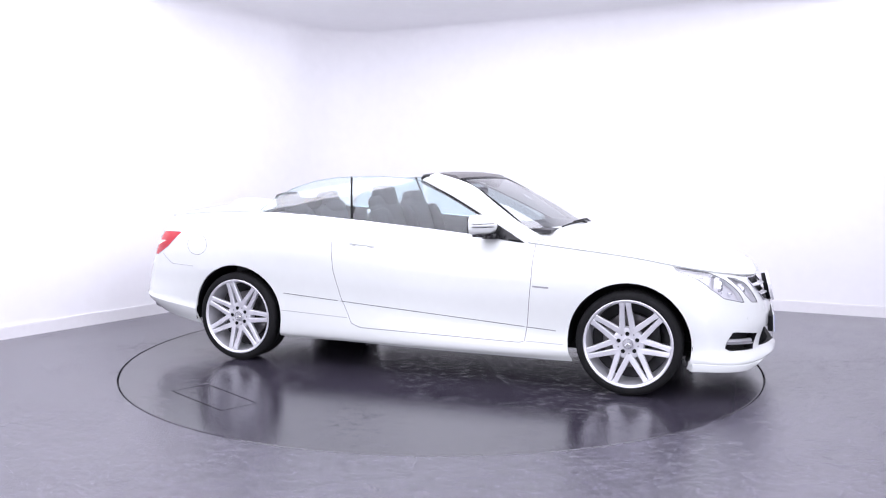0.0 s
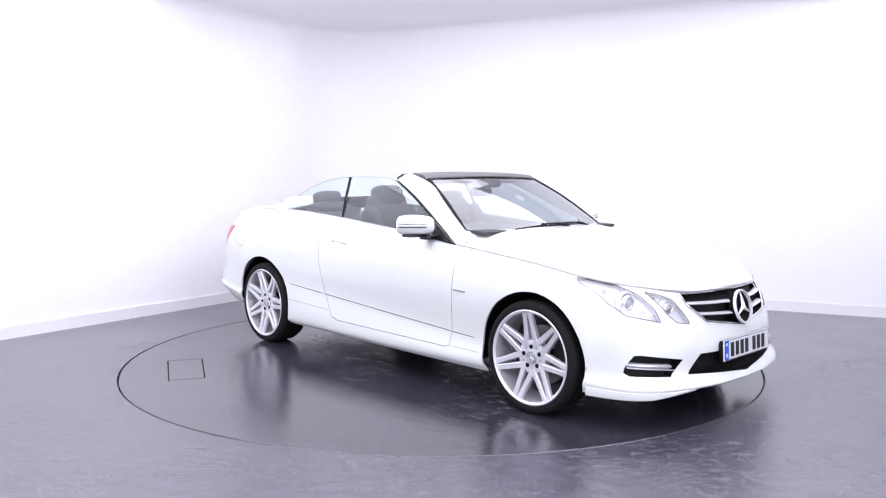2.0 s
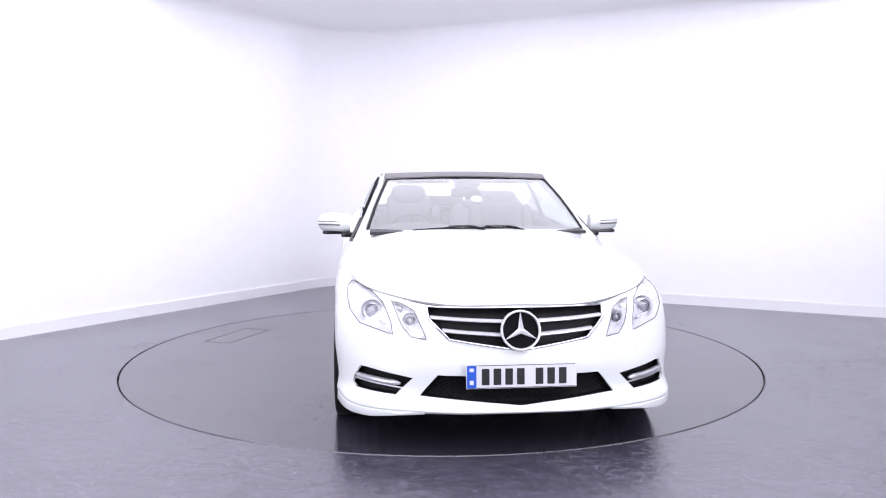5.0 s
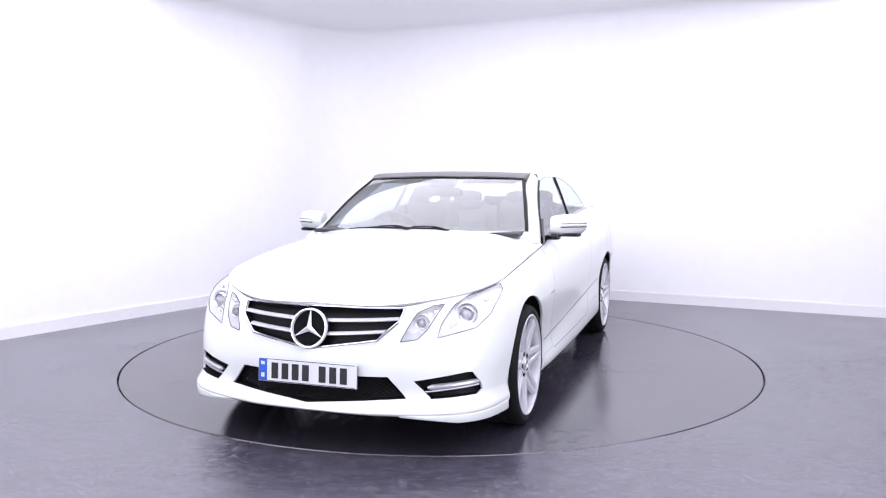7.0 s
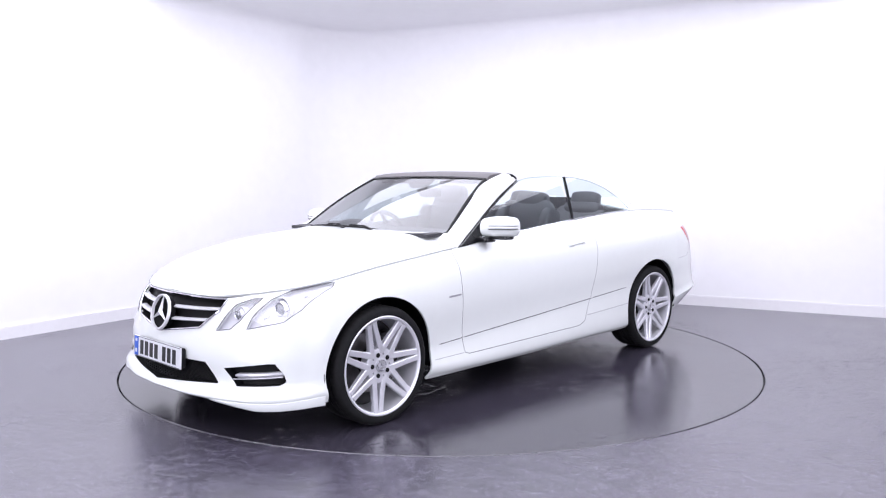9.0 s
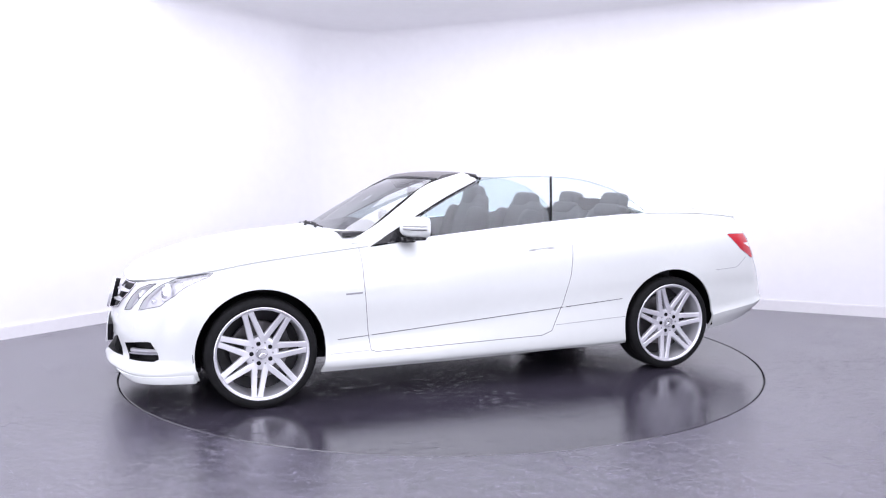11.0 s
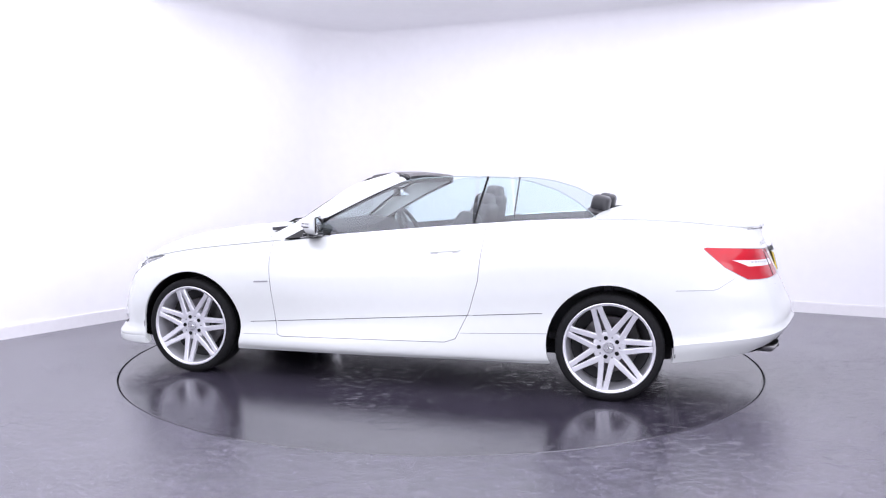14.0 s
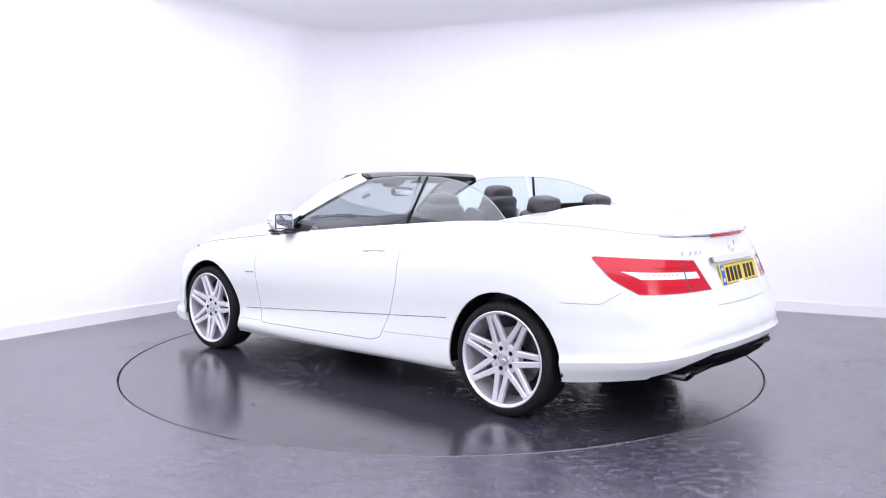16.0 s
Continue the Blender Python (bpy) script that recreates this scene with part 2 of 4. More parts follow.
def inset_poly(poly, d):
    """The convex polygon moved in by d."""
    poly = ccw(poly)
    n = len(poly)
    lines = []
    for a, b in zip(poly, poly[1:] + poly[:1]):
        dx, dy = b[0] - a[0], b[1] - a[1]
        l = math.hypot(dx, dy)
        nx, ny = -dy / l, dx / l
        lines.append(((a[0] + nx * d, a[1] + ny * d), (dx / l, dy / l)))
    out = []
    for k in range(n):
        (p, u), (q, v) = lines[k - 1], lines[k]
        det = u[0] * -v[1] + v[0] * u[1]
        if abs(det) < 1e-6:
            out.append(q)
            continue
        s = ((q[0] - p[0]) * -v[1] + v[0] * (q[1] - p[1])) / det
        out.append((p[0] + u[0] * s, p[1] + u[1] * s))
    return out


def take(bm, faces):
    """Moves faces out of bm into a bmesh of their own."""
    out = bmesh.new()
    made = {}
    for f in faces:
        vs = []
        for v in f.verts:
            if v not in made:
                made[v] = out.verts.new(v.co)
            vs.append(made[v])
        g = out.faces.new(vs)
        g.material_index = f.material_index
    bmesh.ops.delete(bm, geom=list(faces), context="FACES")
    return out

# ---------------------------------------------------------------- the studio
CORNER = Vector((-1.18, 4.13))
ALONG_R, ALONG_L = Vector((0.8985, -0.439)), Vector((-0.548, -0.8365))
LEN_R, LEN_L, ROUND = 10.5, 11.6, 0.75


def plan_outline(inset=0.0):
    """The room's plan: a slanted box whose far corner is rounded."""
    nr, nl = Vector((-0.439, -0.8985)), Vector((0.8365, -0.548))
    pts = []
    far_r, far_l = CORNER + ALONG_R * LEN_R, CORNER + ALONG_L * LEN_L
    a, b = CORNER + ALONG_L * ROUND, CORNER + ALONG_R * ROUND
    pts.append(far_l + nl * inset)
    for k in range(17):
        u = k / 16
        p = a * (1 - u) ** 2 + CORNER * 2 * u * (1 - u) + b * u ** 2
        n = (nl * (1 - u) + nr * u).normalized()
        pts.append(p + n * inset)
    pts.append(far_r + nr * inset)
    pts.append(far_r + ALONG_L * LEN_L + Vector((0, inset)))
    return pts


def wall_run(name, pts, z0, z1, depth, mat, label):
    """An upright run of wall or board with thickness, outward from the room."""
    rows = []
    n = len(pts)
    outs = []
    for i, p in enumerate(pts):
        d = (pts[min(i + 1, n - 1)] - pts[max(i - 1, 0)]).normalized()
        outs.append(p + Vector((-d.y, d.x)) * depth)
    ring = [[(p.x, p.y, z0), (p.x, p.y, z1), (q.x, q.y, z1), (q.x, q.y, z0)] for p, q in zip(pts, outs)]
    bm = grid(ring, closed=True)
    bm.verts.ensure_lookup_table()
    bm.faces.new(bm.verts[:4])
    bm.faces.new(bm.verts[-4:])
    bmesh.ops.recalc_face_normals(bm, faces=bm.faces)
    return tagged(part(name, bm, mat), label, "wall", kind="structure")


outline = plan_outline()
wall_run("wall_far", outline[:-1], 0.0, CEIL_Z, 0.15, WALL, "white painted studio wall with a rounded corner")
wall_run("wall_near", [outline[-2], outline[-1]], 0.0, CEIL_Z, 0.15, WALL, "plain white painted studio wall")
wall_run("wall_near", [outline[-1], outline[0]], 0.0, CEIL_Z, 0.15, WALL, "plain white painted studio wall")
base = wall_run("baseboard", plan_outline(0.016)[:-1], 0.0, 0.095, 0.015, TRIM, "white painted skirting board along the wall")
base["category"] = "baseboard"
cap = wall_run("trim", plan_outline(0.013)[:-1], 0.0955, 0.105, 0.012, TRIM, "thin white lip on top of the skirting board")
cap["category"] = "trim"

bm = bmesh.new()
bm.faces.new([bm.verts.new((p.x, p.y, CEIL_Z)) for p in outline])
thick(bm, 0.1)
bmesh.ops.recalc_face_normals(bm, faces=bm.faces)
tagged(part("ceiling", bm, WALL, smooth=False), "white painted studio ceiling", "ceiling", kind="structure")
# cove where wall meets ceiling
cove = []
for k in range(9):
    a = math.pi / 2 * k / 8
    ins, z = 0.10 * (1 - math.cos(a)), CEIL_Z - 0.10 * (1 - math.sin(a))
    cove.append([(p.x, p.y, z) for p in plan_outline(ins + 0.001)[:-1]])
tagged(part("trim", grid(cove), WALL), "soft rounded white cove between wall and ceiling", "trim", kind="structure")

# floor with a round pit for the turntable
R_DISC, GAP = 2.245, 0.011
bm = bmesh.new()
n = 160
inner = [bm.verts.new(((R_DISC + GAP) * math.cos(2 * math.pi * i / n), (R_DISC + GAP) * math.sin(2 * math.pi * i / n), 0)) for i in range(n)]
low = [bm.verts.new((v.co.x, v.co.y, -0.05)) for v in inner]
outer = [bm.verts.new((14 * math.cos(2 * math.pi * i / n), 14 * math.sin(2 * math.pi * i / n), 0)) for i in range(n)]
for i in range(n):
    j = (i + 1) % n
    bm.faces.new((inner[i], outer[i], outer[j], inner[j]))
    bm.faces.new((low[i], inner[i], inner[j], low[j]))
bm.faces.new(low)
tagged(part("floor", bm, [FLOOR], smooth=False), "glossy dark grey resin studio floor with fine flecks and painted glints", "floor", kind="structure")

# turntable disc with an access hatch let into it
HATCH = [(-1.17, -1.60), (-0.62, -1.85), (-0.52, -1.64), (-1.06, -1.385)]
turntable = new("turntable")
tagged(turntable, "large flush round turntable in dark grey resin under the car", "turntable")
n = 160
rows = []
for k in range(13):
    r = (R_DISC - 0.004) * k / 12
    rows.append([(r * math.cos(2 * math.pi * i / n), r * math.sin(2 * math.pi * i / n), 0.0) for i in range(n)])
rows.append([(R_DISC * math.cos(2 * math.pi * i / n), R_DISC * math.sin(2 * math.pi * i / n), -0.004) for i in range(n)])
rows.append([(R_DISC * math.cos(2 * math.pi * i / n), R_DISC * math.sin(2 * math.pi * i / n), -0.045) for i in range(n)])
bm = grid(rows, closed=True)
bmesh.ops.remove_doubles(bm, verts=bm.verts, dist=1e-5)
hole = clip(bm, bm.faces[:], HATCH, "z")
hole = [f for f in hole if f.calc_center_median().z > -0.003]
lid = take(bm, hole)
pit = bmesh.new()
pv = [pit.verts.new((x, y, -0.02)) for x, y in HATCH]
pit.faces.new(pv)
bmesh.ops.recalc_face_normals(bm, faces=bm.faces)
bmesh.ops.recalc_face_normals(lid, faces=lid.faces)
disc_part = part("disc", bm, DISC, turntable, smooth=False, shift=False)
keep = clip(lid, lid.faces[:], inset_poly(HATCH, 0.008), "z")
gone = [f for f in lid.faces if f not in set(keep)]
bmesh.ops.delete(lid, geom=gone, context="FACES")
part("hatch_lid", lid, DISC, turntable, "square access hatch flush in the disc", smooth=False, shift=False)
part("hatch_frame", pit, BLACK, turntable, "dark gap round the hatch", smooth=False, shift=False)

# one broad luminous ceiling over the table and the camera
ceiling_lamp(0.1, -2.7, 0, 8.2, 8.6, LAMP_WATTS)
# weak extra lamp added to brighten the far corner
ceiling_lamp(-0.35, 2.25, -14, 2.6, 1.0, LAMP_WATTS * 0.02)
# unseen fill lamp added above the camera's view to brighten the far ceiling
ceiling_fill = bpy.data.lights.new("ceiling_fill_lamp", "AREA")
ceiling_fill.shape, ceiling_fill.size, ceiling_fill.size_y = "RECTANGLE", 6.0, 0.5
ceiling_fill.energy, ceiling_fill.color = 52, (0.912, 0.908, 1.03)
new("ceiling_fill_lamp", ceiling_fill).matrix_world = look((0.0, -0.9, 2.45), (-0.3, 2.6, CEIL_Z))
# two unseen fill lamps added behind the camera to lift the car's lower sides
fill_lamp((-3.9, -5.7, 1.5), (0, 0, 0.6), 2.2, 2.2, 75)
fill_lamp((3.1, -6.0, 1.5), (0, 0, 0.6), 2.2, 2.2, 75)

# ---------------------------------------------------------------- the car: body surface
from mathutils.bvhtree import BVHTree

car = new("convertible_car")
tagged(car, "white two-door convertible with its roof down on the turntable", "car")
AX_F, AX_R, HUB_Z = 1.467, -1.288, 0.317

# rails run along the half body from the middle of the nose to the middle of the tail
RAIL_SILL = [(2.228, 0, .200), (2.203, .35, .194), (2.08, .70, .175), (1.84, .835, .185), (1.46, .845, .185), (1.08, .845, .178), (.83, .85, .18), (.2, .855, .185), (-.45, .855, .195), (-.92, .855, .2), (-1.3, .85, .24), (-1.66, .825, .243), (-2.09, .70, .305), (-2.275, .36, .335), (-2.315, 0, .34)]
RAIL_LIP = [(2.312, 0, .223), (2.272, .35, .219), (2.12, .74, .225), (1.84, .862, .235), (1.46, .868, .24), (1.08, .876, .235), (.83, .884, .232), (.2, .888, .235), (-.45, .888, .245), (-.92, .884, .255), (-1.3, .875, .29), (-1.66, .874, .352), (-2.168, .764, .418), (-2.352, .37, .468), (-2.386, 0, .475)]
RAIL_LOW = [(2.262, 0, .30), (2.228, .35, .295), (2.10, .70, .30), (1.85, .852, .31), (1.46, .862, .33), (1.08, .856, .36), (.83, .860, .375), (.2, .868, .422), (-.45, .874, .470), (-.92, .878, .505), (-1.3, .882, .52), (-1.66, .872, .52), (-2.156, .742, .535), (-2.330, .37, .56), (-2.358, 0, .56)]
RAIL_MID = [(2.275, 0, .42), (2.235, .35, .42), (2.09, .69, .45), (1.86, .858, .50), (1.46, .885, .58), (1.08, .886, .60), (.83, .888, .61), (.2, .884, .63), (-.45, .884, .65), (-.92, .890, .67), (-1.3, .898, .70), (-1.66, .882, .68), (-2.13, .745, .655), (-2.285, .36, .66), (-2.31, 0, .66)]
RAIL_UP = [(2.245, 0, .60), (2.198, .35, .60), (2.035, .665, .63), (1.85, .825, .69), (1.46, .866, .74), (1.08, .870, .76), (.83, .872, .78), (.2, .866, .82), (-.45, .866, .85), (-.92, .878, .87), (-1.3, .876, .90), (-1.66, .855, .90), (-2.06, .735, .85), (-2.20, .35, .86), (-2.225, 0, .86)]
RAIL_EDGE = [(2.18, 0, .705), (2.14, .35, .70), (1.955, .63, .735), (1.75, .765, .775), (1.46, .80, .825), (1.08, .80, .868), (.83, .80, .895), (.2, .765, .957), (-.45, .740, 1.012), (-.92, .735, 1.045), (-1.3, .735, 1.055), (-1.66, .715, 1.045), (-2.0, .645, 1.015), (-2.145, .34, 1.005), (-2.18, 0, 1.005)]
SPAN = 8
rails = [spline(r, SPAN) for r in (RAIL_SILL, RAIL_LIP, RAIL_LOW, RAIL_MID, RAIL_UP, RAIL_EDGE)]
NCOL = len(rails[0])


def column(i, n=5):
    """The upright section of the body side at one column, from sill to edge."""
    pts = spline([r[i] for r in rails], n)
    # a crisp ridge along the rear bumper: the skin steps in just above it
    step = min(max((-1.50 - rails[1][i].x) / .15, 0), 1) * .016
    for k, share in ((1, 1.0), (2, .8), (3, .45), (4, .15)):
        p = pts[n + k]
        inward = Vector((-1.3 - p.x, -p.y, 0)).normalized()
        pts[n + k] = p + inward * step * share
    return pts


side_rows = [column(i) for i in range(NCOL)]
body = grid(side_rows)

# bonnet and rear deck: crowned sheets from the edge rail to the middle
CENTRE_HOOD = [(2.18, 0, .705), (2.12, 0, .765), (2.0, 0, .825), (1.78, 0, .885), (1.46, 0, .94), (1.10, 0, .973), (1.0, 0, .982)]
CENTRE_DECK = [(-1.32, 0, 1.108), (-1.45, 0, 1.114), (-1.70, 0, 1.098), (-1.96, 0, 1.056), (-2.11, 0, 1.025), (-2.18, 0, 1.005)]


def resample(points, n):
    """n points at even steps of the parameter along a spline."""
    p = spline(points, 24)
    return [p[round(k * (len(p) - 1) / (n - 1))] for k in range(n)]


def crown(edge, centre, n=14, power=2.0, bow=0.0):
    """bow: how much the rows bend forward towards the last of them."""
    rows = []
    for j, (e, c) in enumerate(zip(edge, centre)):
        b = bow * j / (len(edge) - 1)
        row = []
        for k in range(n + 1):
            u = k / n
            w = 1 - (1 - u) ** (power + 1.2 * b)
            x = u * (1 - b) + w * b
            row.append((e.x + (c.x - e.x) * x, e.y * (1 - u), e.z + (c.z - e.z) * w))
        rows.append(row)
    return rows


hood_rows = crown(rails[-1][:6 * SPAN + 1], spline(CENTRE_HOOD, SPAN), bow=1.0)
DECK_FROM = 9 * SPAN + 5
deck_rows = crown(rails[-1][DECK_FROM:], resample(CENTRE_DECK, NCOL - DECK_FROM))


def clean(bm):
    bmesh.ops.remove_doubles(bm, verts=bm.verts, dist=0.0004)
    bmesh.ops.dissolve_degenerate(bm, dist=0.0002, edges=bm.edges)
    bmesh.ops.recalc_face_normals(bm, faces=bm.faces)
    return bm


mirrored(body)
clean(body)
hood = clean(mirrored(grid(hood_rows)))
deck = clean(mirrored(grid(deck_rows)))


def outward(bm, up):
    """Turns all faces so that they look away from the car's middle."""
    bm.normal_update()
    flip = [f for f in bm.faces if (f.normal.z < 0 if up else f.normal.dot(f.calc_center_median() - Vector((0, 0, 0.55))) < 0)]
    if len(flip) > len(bm.faces) / 2:
        bmesh.ops.reverse_faces(bm, faces=bm.faces)


outward(body, False), outward(hood, True), outward(deck, True)


def near(bm, test):
    return [f for f in bm.faces if test(f.calc_center_median())]


def circle(cx, cz, r, n=44):
    return [(cx + r * math.cos(2 * math.pi * k / n), cz + r * math.sin(2 * math.pi * k / n)) for k in range(n)]


skin = BVHTree.FromBMesh(joined(body.copy(), hood.copy(), deck.copy()))

# wheel arches
ARCH_R = 0.366
for ax, az in ((AX_F, .318), (AX_R, .322)):
    for s in (1, -1):
        f = near(body, lambda c: abs(c.x - ax) < .5 and c.y * s > .4)
        bmesh.ops.delete(body, geom=clip(body, f, circle(ax, az, ARCH_R), "y"), context="FACES")


def cut(bm, test, poly, along):
    return take(bm, clip(bm, near(bm, test), poly, along))


def panel(bm, test, poly, along, gap=0.004):
    """Cuts a panel loose with a narrow dark gap round it; the gap stays on the body."""
    got = clip(bm, near(bm, test), poly, along)
    inner = clip(bm, got, inset_poly(poly, gap), along)
    keep = set(inner)
    ring = [f for f in near(bm, test) if f not in keep]
    p = ccw(poly)
    i, j = AXES[along]
    for f in ring:
        c = f.calc_center_median()
        if inside(p, (c[i], c[j])):
            f.material_index = 1
    return take(bm, inner)


# openings in the nose: outer and inner headlamps, grille, intake, side intakes
LAMP_OUT = [(.590, .560), (.598, .62), (.632, .70), (.70, .757), (.782, .777), (.804, .755), (.808, .72), (.795, .66), (.745, .600)]
LAMP_IN = [(.432, .545), (.505, .555), (.545, .60), (.592, .708), (.545, .70), (.487, .672)]
GRILLE = [(-.430, .694), (-.420, .638), (-.330, .552), (0, .503), (.330, .552), (.420, .638), (.430, .694)]
INTAKE = [(-.385, .385), (-.468, .285), (0, .25), (.468, .285), (.385, .385)]
FOG = [(.50, .366), (.58, .284), (.764, .296), (.782, .312), (.774, .350), (.745, .401), (.72, .402)]
nose = lambda c: c.x > 1.6
lamps = {}
both = lambda poly, s: [(y * s, z) for y, z in poly]
for s in (1, -1):
    for key, poly in (("out", LAMP_OUT), ("in", LAMP_IN), ("fog", FOG)):
        test = lambda c: c.x > 1.70 and c.y * s > .2
        lamps[key, s] = clean(cut(body, test, both(poly, s), "x"))
grille_patch = clean(cut(body, nose, GRILLE, "x"))
intake_patch = cut(body, nose, INTAKE, "x")
# tail lamps
TAIL_X = [(.90, .918), (.43, .884), (.37, .734), (.70, .732), (.90, .732)]
TAIL_Y = [(-1.80, .905), (-1.86, .93), (-2.4, .93), (-2.4, .70), (-2.06, .726), (-1.92, .80)]
for s in (1, -1):
    t2 = lambda c: c.x < -1.7 and c.y * s > .1
    pieces = []
    for b in (body, deck):
        got = clip(b, near(b, t2), TAIL_Y, "y")
        got = clip(b, got, both(TAIL_X, s), "x") if got else []
        pieces.append(take(b, got))
    lamps["tail", s] = clean(joined(*pieces))
# doors, bumper shut lines, fuel flap
DOOR = [(.885, .93), (.878, .70), (.850, .40), (.834, .290), (.80, .278), (-.30, .300), (-.37, .325), (-.455, .50), (-.507, .68), (-.530, .90), (-.530, 1.10), (.885, 1.10)]
doors = {s: panel(body, lambda c: -.7 < c.x < 1.0 and c.y * s > .5, DOOR, "y", .0035) for s in (1, -1)}
FLAP = [(-1.62 + .095 * math.cos(a * math.pi / 9), .825 + .075 * math.sin(a * math.pi / 9)) for a in range(18)]
flap = panel(body, lambda c: c.x < -1.3 and c.y < -.5, FLAP, "y", .0022)
BUMPER = [(-1.485, .648), (-1.80, .682), (-2.6, .698), (-2.6, .10), (-1.485, .10)]
rear_bumper = cut(body, lambda c: c.x < -1.45, BUMPER, "y")
DIFFUSER = [(-.715, .20), (-.715, .318), (-.60, .385), (-.47, .428), (-.2, .438), (.2, .438), (.47, .428), (.60, .385), (.715, .318), (.715, .20)]
diffuser_patch = cut(rear_bumper, lambda c: c.x < -1.9, DIFFUSER, "x")
for bm in (body, rear_bumper, *doors.values(), hood, deck):
    clean(bm)
outward(body, False), outward(hood, True), outward(deck, True), outward(rear_bumper, False)

def emblem_ring(c, r, t, turn, parent, depth):
    m = Matrix.Translation(c) @ turn
    bm = lathe([(r - t, 0), (r - t * .8, depth), (r - t * .2, depth), (r, 0)], 48)
    pts = bmesh.new()
    tri = []
    for k in range(3):
        a = math.radians(90 + 120 * k)
        tip = pts.verts.new(((r - t * .6) * math.cos(a), depth * .5, (r - t * .6) * math.sin(a)))
        l = pts.verts.new((.16 * r * math.cos(a - 1.05), depth * .4, .16 * r * math.sin(a - 1.05)))
        q = pts.verts.new((.16 * r * math.cos(a + 1.05), depth * .4, .16 * r * math.sin(a + 1.05)))
        top = pts.verts.new((0, depth * 1.5, 0))
        pts.faces.new((l, top, tip))
        pts.faces.new((tip, top, q))
    bmesh.ops.remove_doubles(pts, verts=pts.verts, dist=1e-4)
    for b in (bm, pts):
        bmesh.ops.transform(b, matrix=m, verts=b.verts)
    return bm, thick(pts, .003)



def shell(bm, d=0.012):
    """A pressed panel: the sheet, its turned edge and inside."""
    bm.normal_update()
    bmesh.ops.solidify(bm, geom=bm.faces[:], thickness=d)
    return bm


# narrow shut line between bonnet or deck and the body sides
for bm in (hood, deck):
    for v in bm.verts:
        if any(len(e.link_faces) == 1 for e in v.link_edges) and abs(v.co.y) > .05:
            v.co.y -= math.copysign(.0035, v.co.y)
for s in (1, -1):
    outward(doors[s], False)
# dark tubes laid in the panel gaps stand for the shade inside them
for s in (1, -1):
    for nm, run in (("bonnet_gap_shade", rails[-1][4:6 * SPAN + 1]), ("deck_gap_shade", rails[-1][DECK_FROM:-4])):
        bm = tube([Vector((p.x, (p.y - .003) * s, p.z - .0055)) for p in run], .005, 6)
        part(nm, bm, SEAM_SHADE, car, "dark strip standing for the shade in the panel gap")
part("body", shell(body), [PAINT, SEAM_SHADE], car)
part("bonnet", shell(hood, -0.012), PAINT, car)
part("rear_deck", shell(deck, -0.012), PAINT, car)
part("rear_bumper", shell(rear_bumper), [PAINT, SEAM_SHADE], car)
door_parts = {}
for s in (1, -1):
    door_parts[s] = part("door", shell(doors[s]), [PAINT, SEAM_SHADE], car)
part("fuel_flap", shell(flap, 0.006), [PAINT, SEAM_SHADE], car)

# dark underbody and wheel wells
under = joined(box(.28, 1.50, .03, .01, pose(1.93, 0, .225)), box(.36, 1.34, .03, .01, pose(-1.86, 0, .325)), box(3.68, 1.16, .10, .03, pose(.19, 0, .25)), box(1.75, 1.62, .08, .02, pose(.08, 0, .235)))
part("underbody", under, BLACK, car, "black underbody panels")
for ax in (AX_F, AX_R):
    for s in (1, -1):
        rows = []
        for k in range(25):
            a = math.radians(-7 + 194 * k / 24)
            rows.append([(ax + .372 * math.cos(a), s * y, .32 + .372 * math.sin(a)) for y in (.855, .80, .70, .56)])
        bm = grid(rows)
        bm.faces.new([v for v in bm.verts if abs(abs(v.co.y) - .56) < 1e-4])
        thick(bm, 0.004)
        part("wheel_arch_liner", bm, BLACK, car)


